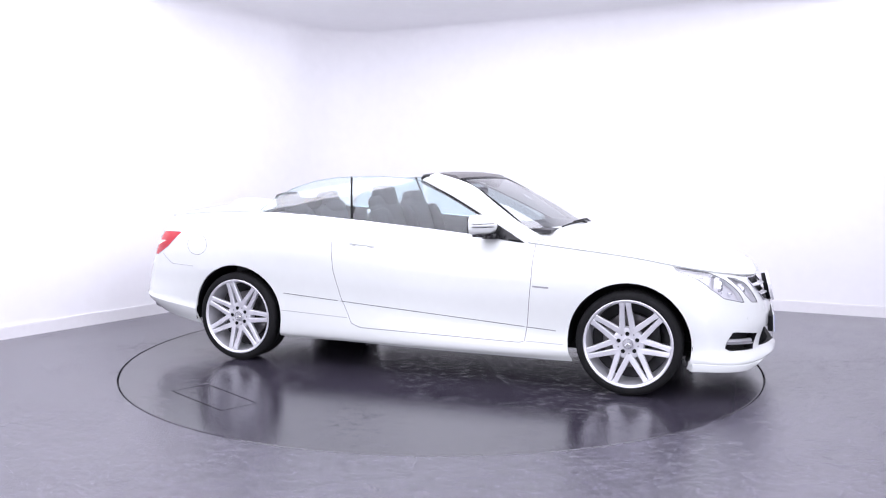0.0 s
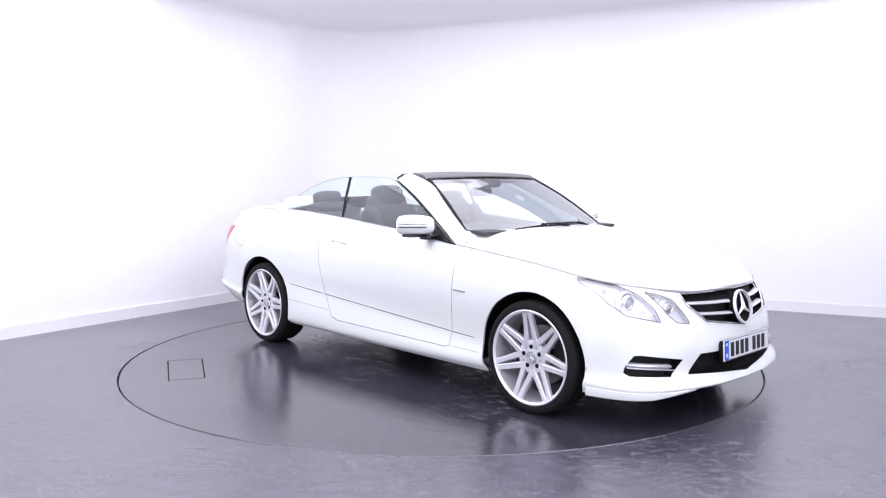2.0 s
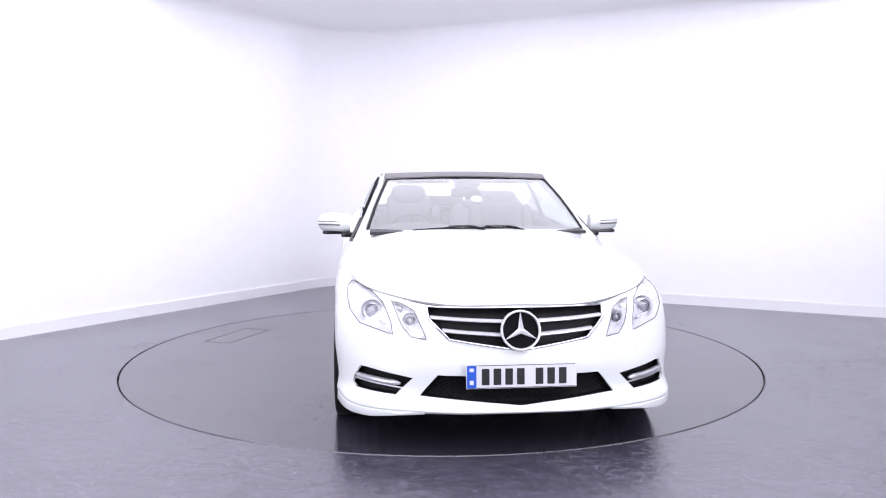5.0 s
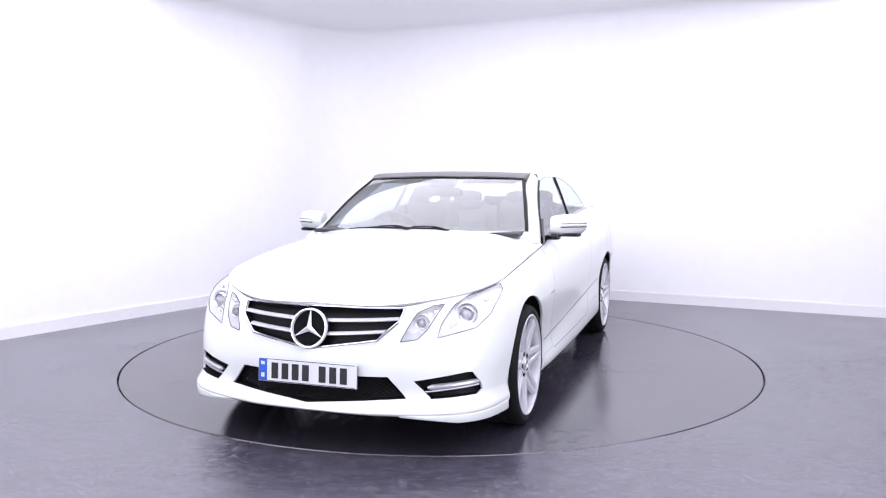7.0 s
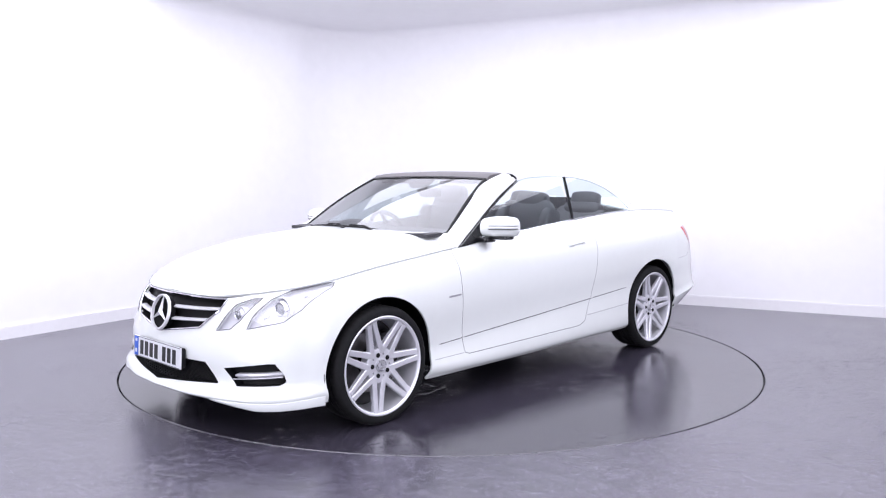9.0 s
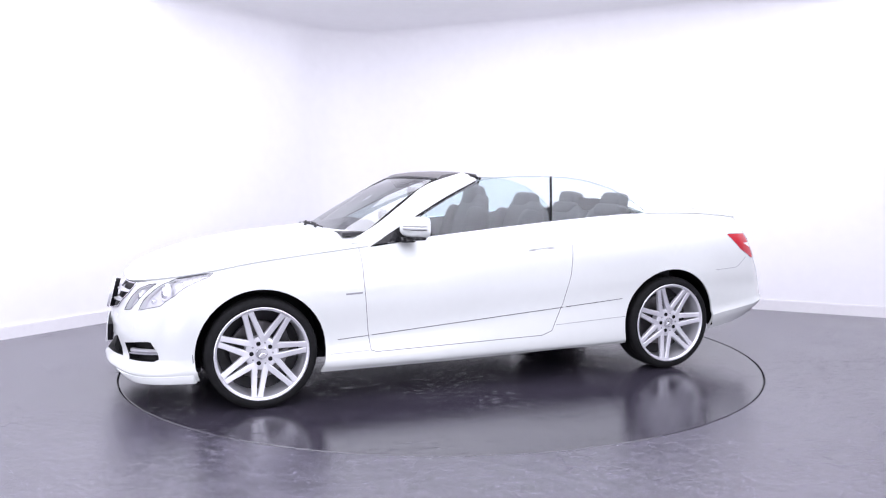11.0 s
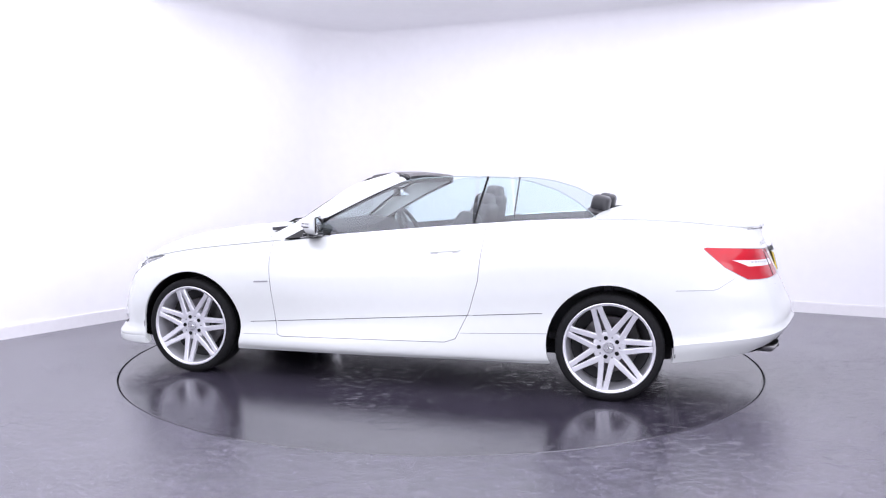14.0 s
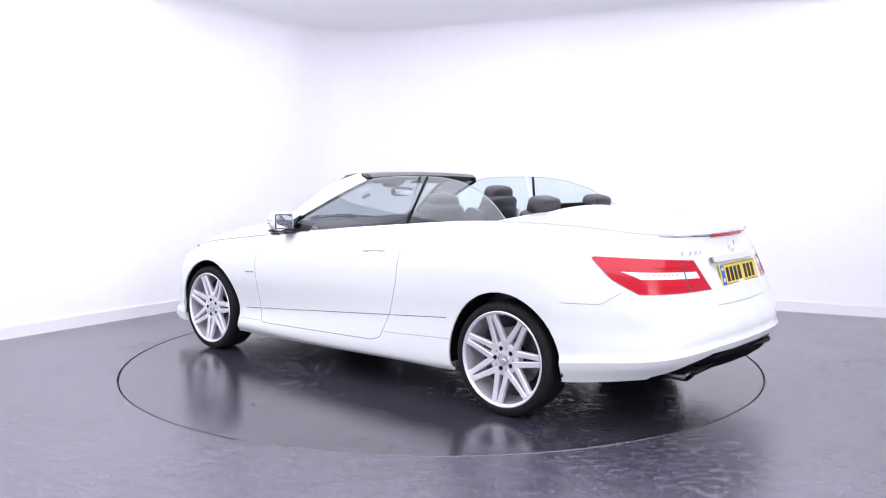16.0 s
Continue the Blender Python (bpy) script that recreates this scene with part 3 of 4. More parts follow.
# ---------------------------------------------------------------- wheels
def build_wheel():
    hub = new("wheel")
    hub.parent = car
    # outer face looks to +y
    tyre = lathe([(.262, -.115), (.290, -.118), (.306, -.112), (.3165, -.09), (.317, -.062), (.317, -.055), (.309, -.054), (.309, -.046), (.317, -.045), (.317, -.006), (.309, -.005), (.309, .004), (.317, .005), (.317, .042), (.309, .043), (.309, .051), (.3168, .052), (.3165, .082), (.309, .100), (.296, .108), (.275, .110), (.266, .106), (.262, .100)], 180)
    # cross grooves cut the shoulders into blocks
    for v in tyre.verts:
        r = math.hypot(v.co.x, v.co.z)
        step = round(math.atan2(v.co.z, v.co.x) / (2 * math.pi / 180))
        if step % 3 == 0 and r > .305 and abs(v.co.y + .005) > .045:
            v.co.x *= 1 - .003 / r
            v.co.z *= 1 - .003 / r
    part("tyre", tyre, RUBBER, hub, shift=False)
    part("rim", lathe([(.240, -.10), (.244, .02), (.250, .075), (.258, .088), (.266, .100), (.2665, .107), (.262, .110), (.256, .108), (.249, .100), (.247, .080), (.243, .05), (.236, -.02), (.234, -.10)], 72), [ALLOY], hub, shift=False)
    # near-black cone closes the wheel behind the spokes
    part("barrel", lathe([(.236, -.095), (.235, -.05), (.231, -.048), (.10, -.090), (0.02, -.094)], 48), WHEELDARK, hub, shift=False)
    part("brake_disc", lathe([(.07, -.03), (.165, -.03), (.168, -.034), (.168, -.05), (.07, -.05)], 48), STEEL, hub, shift=False)
    part("caliper", box(.09, .05, .16, .015, pose(-.135, -.03, .03)), WHEELDARK, hub, shift=False)
    spokes = []
    for k in range(7):
        a = math.radians(90 + k * 360 / 7)
        for side in (1, -1):
            rows = []
            for i in range(9):
                u = i / 8
                r = .062 + (.248 - .062) * u
                off = side * (.033 - .016 * u)
                half = .0186 - .0038 * u
                if u > .85:
                    half += .004 * (u - .85) / .15
                y = .080 + .023 * u ** .8 - .004 * math.sin(u * math.pi)
                d = .030 - .010 * u
                ring = [(off - half, y - d), (off - half * .95, y - .004), (off - half * .7, y), (off + half * .7, y), (off + half * .95, y - .004), (off + half, y - d)]
                rows.append([(r * math.cos(a) - o * math.sin(a), yy, r * math.sin(a) + o * math.cos(a)) for o, yy in ring])
            bm = grid(rows, closed=True)
            bmesh.ops.recalc_face_normals(bm, faces=bm.faces)
            spokes.append(bm)
    for k in range(7):
        part("spoke", joined(spokes[2 * k], spokes[2 * k + 1]), ALLOY, hub, shift=False)
    part("hub", lathe([(0.0, .084), (.030, .084), (.034, .082), (.036, .079), (.060, .0775), (.084, .0805), (.093, .078), (.097, .070), (.098, .03), (.05, .0)], 48), ALLOY, hub, shift=False)
    for k in range(5):
        a = math.radians(90 + 72 * k)
        part("wheel_bolt", moved(lathe([(0, .0835), (.009, .0835), (.0125, .081), (.0135, .060)], 12), (.058 * math.cos(a), 0, .058 * math.sin(a))), BLACK, hub, shift=False)
        # small grey discs whose colour stands for the shade in stamped holes
        b = a + math.radians(36)
        part("dimple_shade", moved(lathe([(0, .0800), (.004, .0800), (.0055, .0795), (.006, .070)], 8), (.062 * math.cos(b), 0, .062 * math.sin(b))), SHADE, hub, shift=False)
    cap = lathe([(0, .088), (.026, .0875), (.034, .086), (.037, .076)], 32)
    eb = emblem_ring(Vector((0, .0870, 0)), .030, .004, Matrix.Identity(4), None, .003)
    part("cap_emblem", joined(*eb), CHROME, hub, shift=False, smooth=False)
    part("centre_cap", cap, SILVER, hub, "silver cap with a three-pointed relief", shift=False)
    return hub


def moved(bm, v):
    bmesh.ops.translate(bm, vec=v, verts=bm.verts)
    return bm


WHEEL_Y = .772
wheel = build_wheel()
wheel.matrix_basis = pose(AX_F, YC + WHEEL_Y, HUB_Z, 0, 18, 0)
copy_thing(wheel, pose(AX_R, YC + WHEEL_Y + .002, HUB_Z, 0, 18, 0))
copy_thing(wheel, pose(AX_F, YC - WHEEL_Y, HUB_Z, 0, 5, 180))
copy_thing(wheel, pose(AX_R, YC - WHEEL_Y - .002, HUB_Z, 0, 14, 180))

# ---------------------------------------------------------------- windscreen, pillars, glass
rows = []
for i in range(13):
    u = i / 12
    row = []
    for k in range(21):
        w = -1 + 2 * k / 20
        x = (.985 - .185 * abs(w) ** 2.2) * (1 - u) + (.305 - .043 * abs(w) ** 2.2) * u
        y = w * (.705 * (1 - u) + .548 * u)
        z = (.985 - .012 * w * w) * (1 - u) + (1.328 - .010 * w * w) * u + .022 * math.sin(u * math.pi)
        row.append((x, y, z))
    rows.append(row)
screen_rows = rows
screen = part("windscreen", grid(rows), SCREEN, car, "clear laminated windscreen")
screen.visible_shadow = False

# ---------------------------------------------------------------- screen surround and side glass
def strip(a, b, bulge=0.0, out=(0, 0, 0), n=4):
    """A sheet between two curves, bowed outward."""
    rows = []
    for p, q in zip(a, b):
        rows.append([p.lerp(q, k / n) + Vector(out) * bulge * math.sin(math.pi * k / n) for k in range(n + 1)])
    return grid(rows)


def flip_to(bm, direction):
    bm.normal_update()
    if sum(f.normal.dot(Vector(direction)) for f in bm.faces) < 0:
        bmesh.ops.reverse_faces(bm, faces=bm.faces)
    return bm


PILLAR_LOW = spline([(.82, .792, .893), (.62, .738, 1.0), (.45, .688, 1.09), (.25, .636, 1.192), (.03, .590, 1.290)], 6)
PILLAR_UP = spline([(.93, .755, .925), (.738, .694, 1.028), (.552, .644, 1.154), (.385, .594, 1.262), (.13, .560, 1.340)], 6)
for s in (1, -1):
    bm = flip_to(strip(PILLAR_LOW, PILLAR_UP, .014, (-.2, .8, .45), 5), (0, 1, .5))
    bm = shell(bm, .028)
    part("windscreen_pillar", bm if s == 1 else flipped(bm), PAINT, car)
    # inner trim and black seal along the glass
    line = [Vector(r[-1]) + Vector((.002, -.010, -.001)) for r in screen_rows[:-1]]
    seal = tube(line, .0115, 10, flat=.8)
    part("windscreen_seal", seal if s == 1 else flipped(seal), BLACK, car)
    low = tube([p + Vector((0, .001, -.008)) for p in PILLAR_LOW[3:]], .0105, 8)
    part("window_seal", low if s == 1 else flipped(low), BLACK, car)

# header over the windscreen: dark panel with lining below it
rows = []
for k in range(25):
    w = -1 + 2 * k / 24
    y = w * .562
    x0 = .314 - .049 * abs(w) ** 2.2
    arch = -.014 * w * w
    rows.append([(x0 + .035, y, 1.312 + arch), (x0, y, 1.338 + arch), (x0 - .09, y, 1.350 + arch), (x0 - .17, y, 1.352 + arch), (x0 - .235, y, 1.343 + arch), (x0 - .25, y, 1.325 + arch), (x0 - .22, y, 1.300 + arch), (x0 - .12, y, 1.290 + arch), (x0 - .01, y, 1.297 + arch)])
bm = grid(rows, closed=True)
bm.verts.ensure_lookup_table()
bm.faces.new(bm.verts[:9])
bm.faces.new(bm.verts[-9:])
bmesh.ops.recalc_face_normals(bm, faces=bm.faces)
part("windscreen_header", bm, HEADER, car, "dark grey-brown header bar over the windscreen")
part("header_seal", tube([(.351 - .049 * abs(-1 + k / 12) ** 2.2, .556 * (-1 + k / 12), 1.312 - .014 * (-1 + k / 12) ** 2) for k in range(25)], .009, 6), GLOSSBLACK, car)
for s in (1, -1):
    part("roof_latch", box(.07, .05, .035, .01, pose(.055, s * .565, 1.307, 0, -22, 0)), GLOSSBLACK, car, "black roof catch at the header's end")


def edge_at(x):
    """Belt height and half width at x."""
    pts = rails[-1][4 * SPAN:12 * SPAN]
    for p, q in zip(pts, pts[1:]):
        if q.x <= x <= p.x:
            return p.lerp(q, (p.x - x) / (p.x - q.x))
    return pts[-1]


TOPLINE = [(.70, .952), (.45, 1.083), (.25, 1.185), (.04, 1.285), (-.08, 1.305), (-.25, 1.314), (-.455, 1.314), (-.62, 1.308), (-.78, 1.285), (-.95, 1.232), (-1.08, 1.160), (-1.20, 1.066)]


def top_at(x):
    for (x0, z0), (x1, z1) in zip(TOPLINE, TOPLINE[1:]):
        if x1 <= x <= x0:
            u = (x0 - x) / (x0 - x1)
            return z0 + (z1 - z0) * u
    return TOPLINE[-1][1]


def pane(x0, x1, n):
    rows = []
    for i in range(n + 1):
        x = x0 + (x1 - x0) * i / n
        e = edge_at(x)
        zb, zt = e.z - .015, max(top_at(x), e.z - .01)
        col = []
        for k in range(9):
            z = zb + (zt - zb) * k / 8
            h = z - e.z
            col.append((x, e.y - .022 - .36 * h - .10 * h * h * 2, z))
        rows.append(col)
    return grid(rows)


for s in (1, -1):
    for nm, a, b in (("door_window", .69, -.435), ("quarter_window", -.455, -1.195)):
        bm = flip_to(pane(a, b, 40), (0, 1, 0))
        ob = part(nm, bm if s == 1 else flipped(bm), WINDOW, car, "raised pale blue side window")
        ob.visible_shadow = False
    for x0, x1 in ((.05, -.435), (-.455, -1.19)):
        path = []
        for k in range(25):
            x = x0 + (x1 - x0) * k / 24
            e = edge_at(x)
            h = max(top_at(x), e.z - .01) - e.z
            path.append(Vector((x, e.y - .022 - .36 * h - .2 * h * h, e.z + h)))
        bm = tube(path, .0028, 5)
        part("glass_edge", bm if s == 1 else flipped(bm), EDGE, car, "polished edge of the side window")
    # black post between the panes
    e = edge_at(-.445)
    path = [Vector((-.440 - .068 * k / 6, e.y - .022 - .36 * h - .2 * h * h, e.z - .01 + h)) for k, h in ((k, .31 * k / 6) for k in range(7))]
    bm = tube(path, .013, 8, flat=.5, up=(1, 0, 0))
    part("window_post", bm if s == 1 else flipped(bm), BLACK, car)
    # mirror sail triangle
    tri = bmesh.new()
    tri.faces.new([tri.verts.new(p) for p in ((.80, .798, .905), (.595, .776, .927), (.540, .727, 1.045))])
    flip_to(tri, (0, 1, 0))
    thick(tri, -.014)
    part("mirror_sail", tri if s == 1 else flipped(tri), GLOSSBLACK, car, "black triangular panel at the mirror's foot")
    # belt strip and window channel
    path = [Vector((p.x, p.y - .012, p.z + .003)) for p in rails[-1][6 * SPAN + 2:DECK_FROM + 2]]
    bm = tube(path, .007, 6)
    part("belt_trim", bm if s == 1 else flipped(bm), CHROME, car, "thin bright strip along the belt line")
    # inner door and side trim
    rows = []
    for p in rails[-1][5 * SPAN + 4:DECK_FROM + 7]:
        rows.append([(p.x, p.y - .030, p.z - .004), (p.x, p.y - .075, p.z + .002), (p.x, p.y - .105, p.z - .05), (p.x, p.y - .10, p.z - .20), (p.x, p.y - .07, p.z - .33), (p.x, p.y - .10, .36)])
    bm = flip_to(grid(rows), (0, -1, 0))
    part("side_trim", bm if s == 1 else flipped(bm), DASH, car, "dark inner door and side trim")

# ---------------------------------------------------------------- cabin
def pad(sx, sy, sz, m, e=.45, n=20):
    """A cushion: a rounded block with soft faces."""
    def sp(v):
        return math.copysign(abs(v) ** e, v)
    rows = []
    for i in range(n // 2 + 1):
        t = -math.pi / 2 + math.pi * i / (n // 2)
        rows.append([(sx / 2 * sp(math.cos(t)) * sp(math.cos(2 * math.pi * k / n)), sy / 2 * sp(math.cos(t)) * sp(math.sin(2 * math.pi * k / n)), sz / 2 * sp(math.sin(t))) for k in range(n)])
    bm = grid(rows, closed=True)
    bmesh.ops.remove_doubles(bm, verts=bm.verts, dist=1e-5)
    bmesh.ops.recalc_face_normals(bm, faces=bm.faces)
    bmesh.ops.transform(bm, matrix=m, verts=bm.verts)
    return bm


part("cabin_floor", joined(box(2.2, 1.4, .04, .01, pose(-.2, 0, .34)), box(.04, 1.42, .60, .01, pose(.93, 0, .63)), box(.05, 1.40, .60, .01, pose(-1.27, 0, .64))), DASH, car, "black carpeted cabin floor and bulkheads")
for s in (1, -1):
    seat = new("front_seat")
    seat.parent = car
    seat["label"] = "black leather front seat with a high headrest"
    y = s * .365
    bx, bz = (-.08, -.045) if s == 1 else (0.0, 0.0)
    part("cushion", joined(pad(.52, .40, .17, pose(.10, y, .53, 0, -8)), pad(.50, .09, .20, pose(.10, y + .21, .55, 0, -8)), pad(.50, .09, .20, pose(.10, y - .21, .55, 0, -8))), LEATHER, seat)
    part("backrest", joined(pad(.15, .40, .66, pose(-.285 + bx, y, .84, 0, -16)), pad(.19, .09, .56, pose(-.24 + bx, y + .205, .82, 0, -16)), pad(.19, .09, .56, pose(-.24 + bx, y - .205, .82, 0, -16)), pad(.13, .34, .20, pose(-.355 + bx, y, 1.09 + bz, 0, -14))), LEATHER, seat)
    part("headrest", pad(.115, .275, .175, pose(-.355 + bx, y, 1.165 + bz, 0, -8), e=.55), LEATHER, seat)
    part("seat_belt", tube([(-.43, s * .70, 1.0), (-.36, s * .60, .985), (-.33, s * .50, .93), (-.2, s * .45, .70)], .018, 6, flat=.15), BLACK, car)
rear = new("rear_seat")
rear.parent = car
rear["label"] = "black leather rear bench with two headrests"
part("cushion", pad(.46, 1.06, .18, pose(-.82, 0, .55, 0, -8)), LEATHER, rear)
for s in (1, -1):
    part("backrest", pad(.17, .50, .60, pose(-1.10, s * .28, .80, 0, -18)), LEATHER, rear)
    part("headrest", pad(.12, .25, .130, pose(-1.190, s * .315, 1.132, 0, -12), e=.5), LEATHER, rear)
    part("headrest_base", pad(.13, .34, .11, pose(-1.160, s * .315, 1.060, 0, -12), e=.5), LEATHER, rear)
part("wind_deflector", box(.014, .34, .095, .005, pose(-1.175, 0, 1.105, 0, -20)), BLACK, car, "small black mesh screen between the headrests")
part("parcel_trim", pad(.16, 1.28, .05, pose(-1.28, 0, 1.035), e=.3), LEATHER, car)

# dashboard, binnacle, wheel, console
rows = []
for k in range(21):
    w = -1 + 2 * k / 20
    y = w * .68
    lift = .035 * math.exp(-((y + .37) / .20) ** 2)
    rows.append([(.95, y, .955), (.80, y, .962 + lift * .5), (.62, y, .965 + lift), (.50, y, .945 + lift), (.455, y, .90), (.47, y, .80), (.52, y, .68), (.60, y, .55)])
bm = flip_to(grid(rows), (-.5, 0, 1))
part("dashboard", thick(bm, -.02), DASH, car, "dark grey moulded dashboard")
part("centre_console", joined(box(.95, .22, .22, .04, pose(.12, 0, .48)), box(.10, .24, .20, .03, pose(.46, 0, .80, 0, -20))), DASH, car)
sw = new("steering_wheel")
sw.parent = car
m = pose(.30, -.37 + YC, .90, 0, -62, 0)
ring = [Vector((.185 * math.cos(2 * math.pi * k / 40), .185 * math.sin(2 * math.pi * k / 40), 0)) for k in range(41)]
for nm, bm in (("wheel_rim", tube(ring, .016, 10, cap=False)), ("wheel_boss", pad(.16, .17, .06, pose(0, 0, -.01))), ("wheel_spoke", joined(box(.36, .035, .02, .008), box(.035, .18, .02, .008, pose(0, -.09, 0))))):
    bmesh.ops.transform(bm, matrix=m, verts=bm.verts)
    part(nm, bm, LEATHER, sw, shift=False)

# rear-view mirror with the sensor housing, and a paper disc on the screen
mir = new("rear_view_mirror")
mir.parent = car
part("housing", pad(.05, .21, .065, pose(.265, 0, 1.205, 0, 10), e=.5), BLACK, mir)
part("sensor_cover", pad(.11, .19, .05, pose(.345, 0, 1.280, 0, 32), e=.45), BLACK, mir)
part("stalk", tube([(.33, 0, 1.28), (.28, 0, 1.22)], .012, 8), BLACK, mir)
part("mirror_glass", box(.004, .18, .052, .0018, pose(.2385, 0, 1.205, 0, 10)), CHROME, mir)
dm = lathe([(0, .0012), (.034, .0012), (.036, 0), (0, 0)], 28)
bmesh.ops.transform(dm, matrix=pose(.612, .03, 1.168, 0, 33, 0) @ pose(0, 0, 0, 90, 0, 0), verts=dm.verts)
part("paper_disc", dm, PAPER, car, "round white paper disc inside the windscreen")
for s in (1, -1):
    part("sun_visor", box(.14, .38, .016, .006, pose(.21, s * .30, 1.288, 0, 12)), DASH, car)


# ---------------------------------------------------------------- wipers and cowl
rows = []
for k in range(21):
    w = -1 + 2 * k / 20
    x = .985 - .185 * abs(w) ** 2.2
    rows.append([(x + .008, w * .62, .974 - .014 * w * w), (x - .02, w * .62, .980 - .012 * w * w), (x - .10, w * .62, .955)])
part("cowl_panel", flip_to(grid(rows), (0, 0, 1)), BLACK, car, "black cowl at the foot of the windscreen", smooth=False)
# painted panel between bonnet and screen foot
fill = []
for k in range(15):
    w = 1 - k / 14
    h = Vector(hood_rows[-1][k])
    b = Vector((.985 - .185 * w ** 2.2, .712 * w, .985 - .007 * w * w))
    fill.append([h - Vector((0, .005, .001)), h.lerp(b, .5) + Vector((0, 0, .004)), b])
bm = flip_to(mirrored(grid(fill)), (0, 0, 1))
part("screen_panel", bm, PAINT, car, "white painted panel at the foot of the windscreen")
for y0, y1, x0, x1 in ((-.42, .02, .968, 1.005), (-.22, .27, .995, .985)):
    wip = new("wiper")
    wip.parent = car
    p = [Vector((x0, y0, .990 - .02 * abs(y0))), Vector(((x0 + x1) / 2 + .01, (y0 + y1) / 2, .997)), Vector((x1, y1, .992 - .02 * abs(y1)))]
    part("blade", tube(spline(p, 6), .008, 6), BLACK, wip)
    part("arm", tube(spline([p[1] + Vector((0, 0, .012)), p[1].lerp(p[2], .6) + Vector((.02, 0, .016)), p[2] + Vector((.04, 0, -.004))], 5), [.005] * 5 + [.009] * 6, 6), BLACK, wip)

# ---------------------------------------------------------------- door mirrors
def door_mirror(s):
    root = new("door_mirror")
    root.parent = car
    root.location = (-.045, 0, 0)
    def put(name, bm, mat, label=""):
        part(name, bm if s == 1 else flipped(bm), mat, root, label)
    n = 24
    rows = []
    # shell swept from root to tip
    for i in range(13):
        u = i / 12
        y = .805 + .208 * u
        hz = (.050 + .016 * math.sin(math.pi * min(u * .8 + .15, 1))) * (1 if u < .8 else math.sqrt(max(0.02, 1 - ((u - .8) / .2) ** 2 * .75)))
        hx = (.055 + .020 * math.sin(math.pi * (u * .6 + .3))) * (1 if u < .8 else math.sqrt(max(0.02, 1 - ((u - .8) / .2) ** 2 * .8)))
        cz, cx = 1.008 + .006 * u, .605 - .045 * u
        row = []
        for k in range(n):
            a = 2 * math.pi * k / n
            c, d = math.cos(a), math.sin(a)
            x = abs(c) ** .75 * hx if c > 0 else -abs(c) ** .22 * hx * .30
            row.append((cx + x, y, cz + math.copysign(abs(d) ** .8, d) * hz))
        rows.append(row)
    bm = grid(rows, closed=True)
    bm.verts.ensure_lookup_table()
    bm.faces.new(bm.verts[:n])
    bm.faces.new(bm.verts[-n:])
    bmesh.ops.recalc_face_normals(bm, faces=bm.faces)
    put("mirror_shell", bm, PAINT)
    put("mirror_base", joined(pad(.085, .185, .024, pose(.603, .895, .949), e=.4), pad(.10, .13, .035, pose(.635, .80, .935, 0, 0, 0), e=.4)), GLOSSBLACK, "black lower trim and foot")
    put("glass_surround", box(.006, .178, .100, .0028, pose(.5615, .905, 1.012, 0, 0, 12)), GLOSSBLACK, "black rim round the mirror glass")
    put("mirror_glass", box(.006, .166, .088, .0028, pose(.5595, .905, 1.012, 0, 0, 12)), CHROME)
    ind = spline([(.674, .87, 1.010), (.660, .94, 1.012), (.620, .996, 1.012), (.577, 1.014, 1.012)], 6)
    put("indicator", tube(ind, .006, 8, flat=.9), CLEARLENS, "clear indicator strip")
    put("indicator_trim", tube([p + Vector((.002, .002, -.011)) for p in ind], .0028, 6), GLOSSBLACK)
    put("indicator_trim", tube([p + Vector((.002, .002, .010)) for p in ind], .0022, 6), GLOSSBLACK)


door_mirror(1), door_mirror(-1)



# ---------------------------------------------------------------- points on the skin
def on_side(x, z, s, out=0.0):
    p, n, _, _ = skin.ray_cast(Vector((x, 2 * s, z)), Vector((0, -s, 0)))
    n = n if n.y * s > 0 else -n
    return p + n * out, n


def on_end(y, z, s, out=0.0):
    p, n, _, _ = skin.ray_cast(Vector((4 * s, y, z)), Vector((-s, 0, 0)))
    n = n if n.x * s > 0 else -n
    return p + n * out, n


def on_top(x, y, out=0.0):
    p, n, _, _ = skin.ray_cast(Vector((x, y, 3)), Vector((0, 0, -1)))
    n = n if n.z > 0 else -n
    return p + n * out, n


def ribbon(points, width, lift=.0012):
    """A narrow low-relief line along points with normals."""
    rows = []
    for i, (p, n) in enumerate(points):
        d = (points[min(i + 1, len(points) - 1)][0] - points[max(i - 1, 0)][0]).normalized()
        side = d.cross(n).normalized() * width / 2
        rows.append([p - side - n * .002, p - side + n * lift, p + side + n * lift, p + side - n * .002])
    bm = grid(rows)
    bmesh.ops.recalc_face_normals(bm, faces=bm.faces)
    return bm


def line2(a, b, n):
    return [(a[0] + (b[0] - a[0]) * k / n, a[1] + (b[1] - a[1]) * k / n) for k in range(n + 1)]


def rim_loop(bm):
    """The ordered outer edge of a sheet."""
    edges = [e for e in bm.edges if len(e.link_faces) == 1]
    nxt = {}
    for e in edges:
        a, b = e.verts
        nxt.setdefault(a, []).append(b)
        nxt.setdefault(b, []).append(a)
    loops, seen = [], set()
    for v in nxt:
        if v in seen:
            continue
        loop, prev, cur = [], None, v
        while cur is not None and cur not in seen:
            seen.add(cur)
            loop.append(cur)
            step = [w for w in nxt[cur] if w is not prev and w not in seen]
            prev, cur = cur, step[0] if step else None
        loops.append(loop)
    return [Vector(v.co) for v in max(loops, key=len)]


def thinned(loop, gap):
    out = [loop[0]]
    for p in loop[1:]:
        if (p - out[-1]).length > gap:
            out.append(p)
    return out


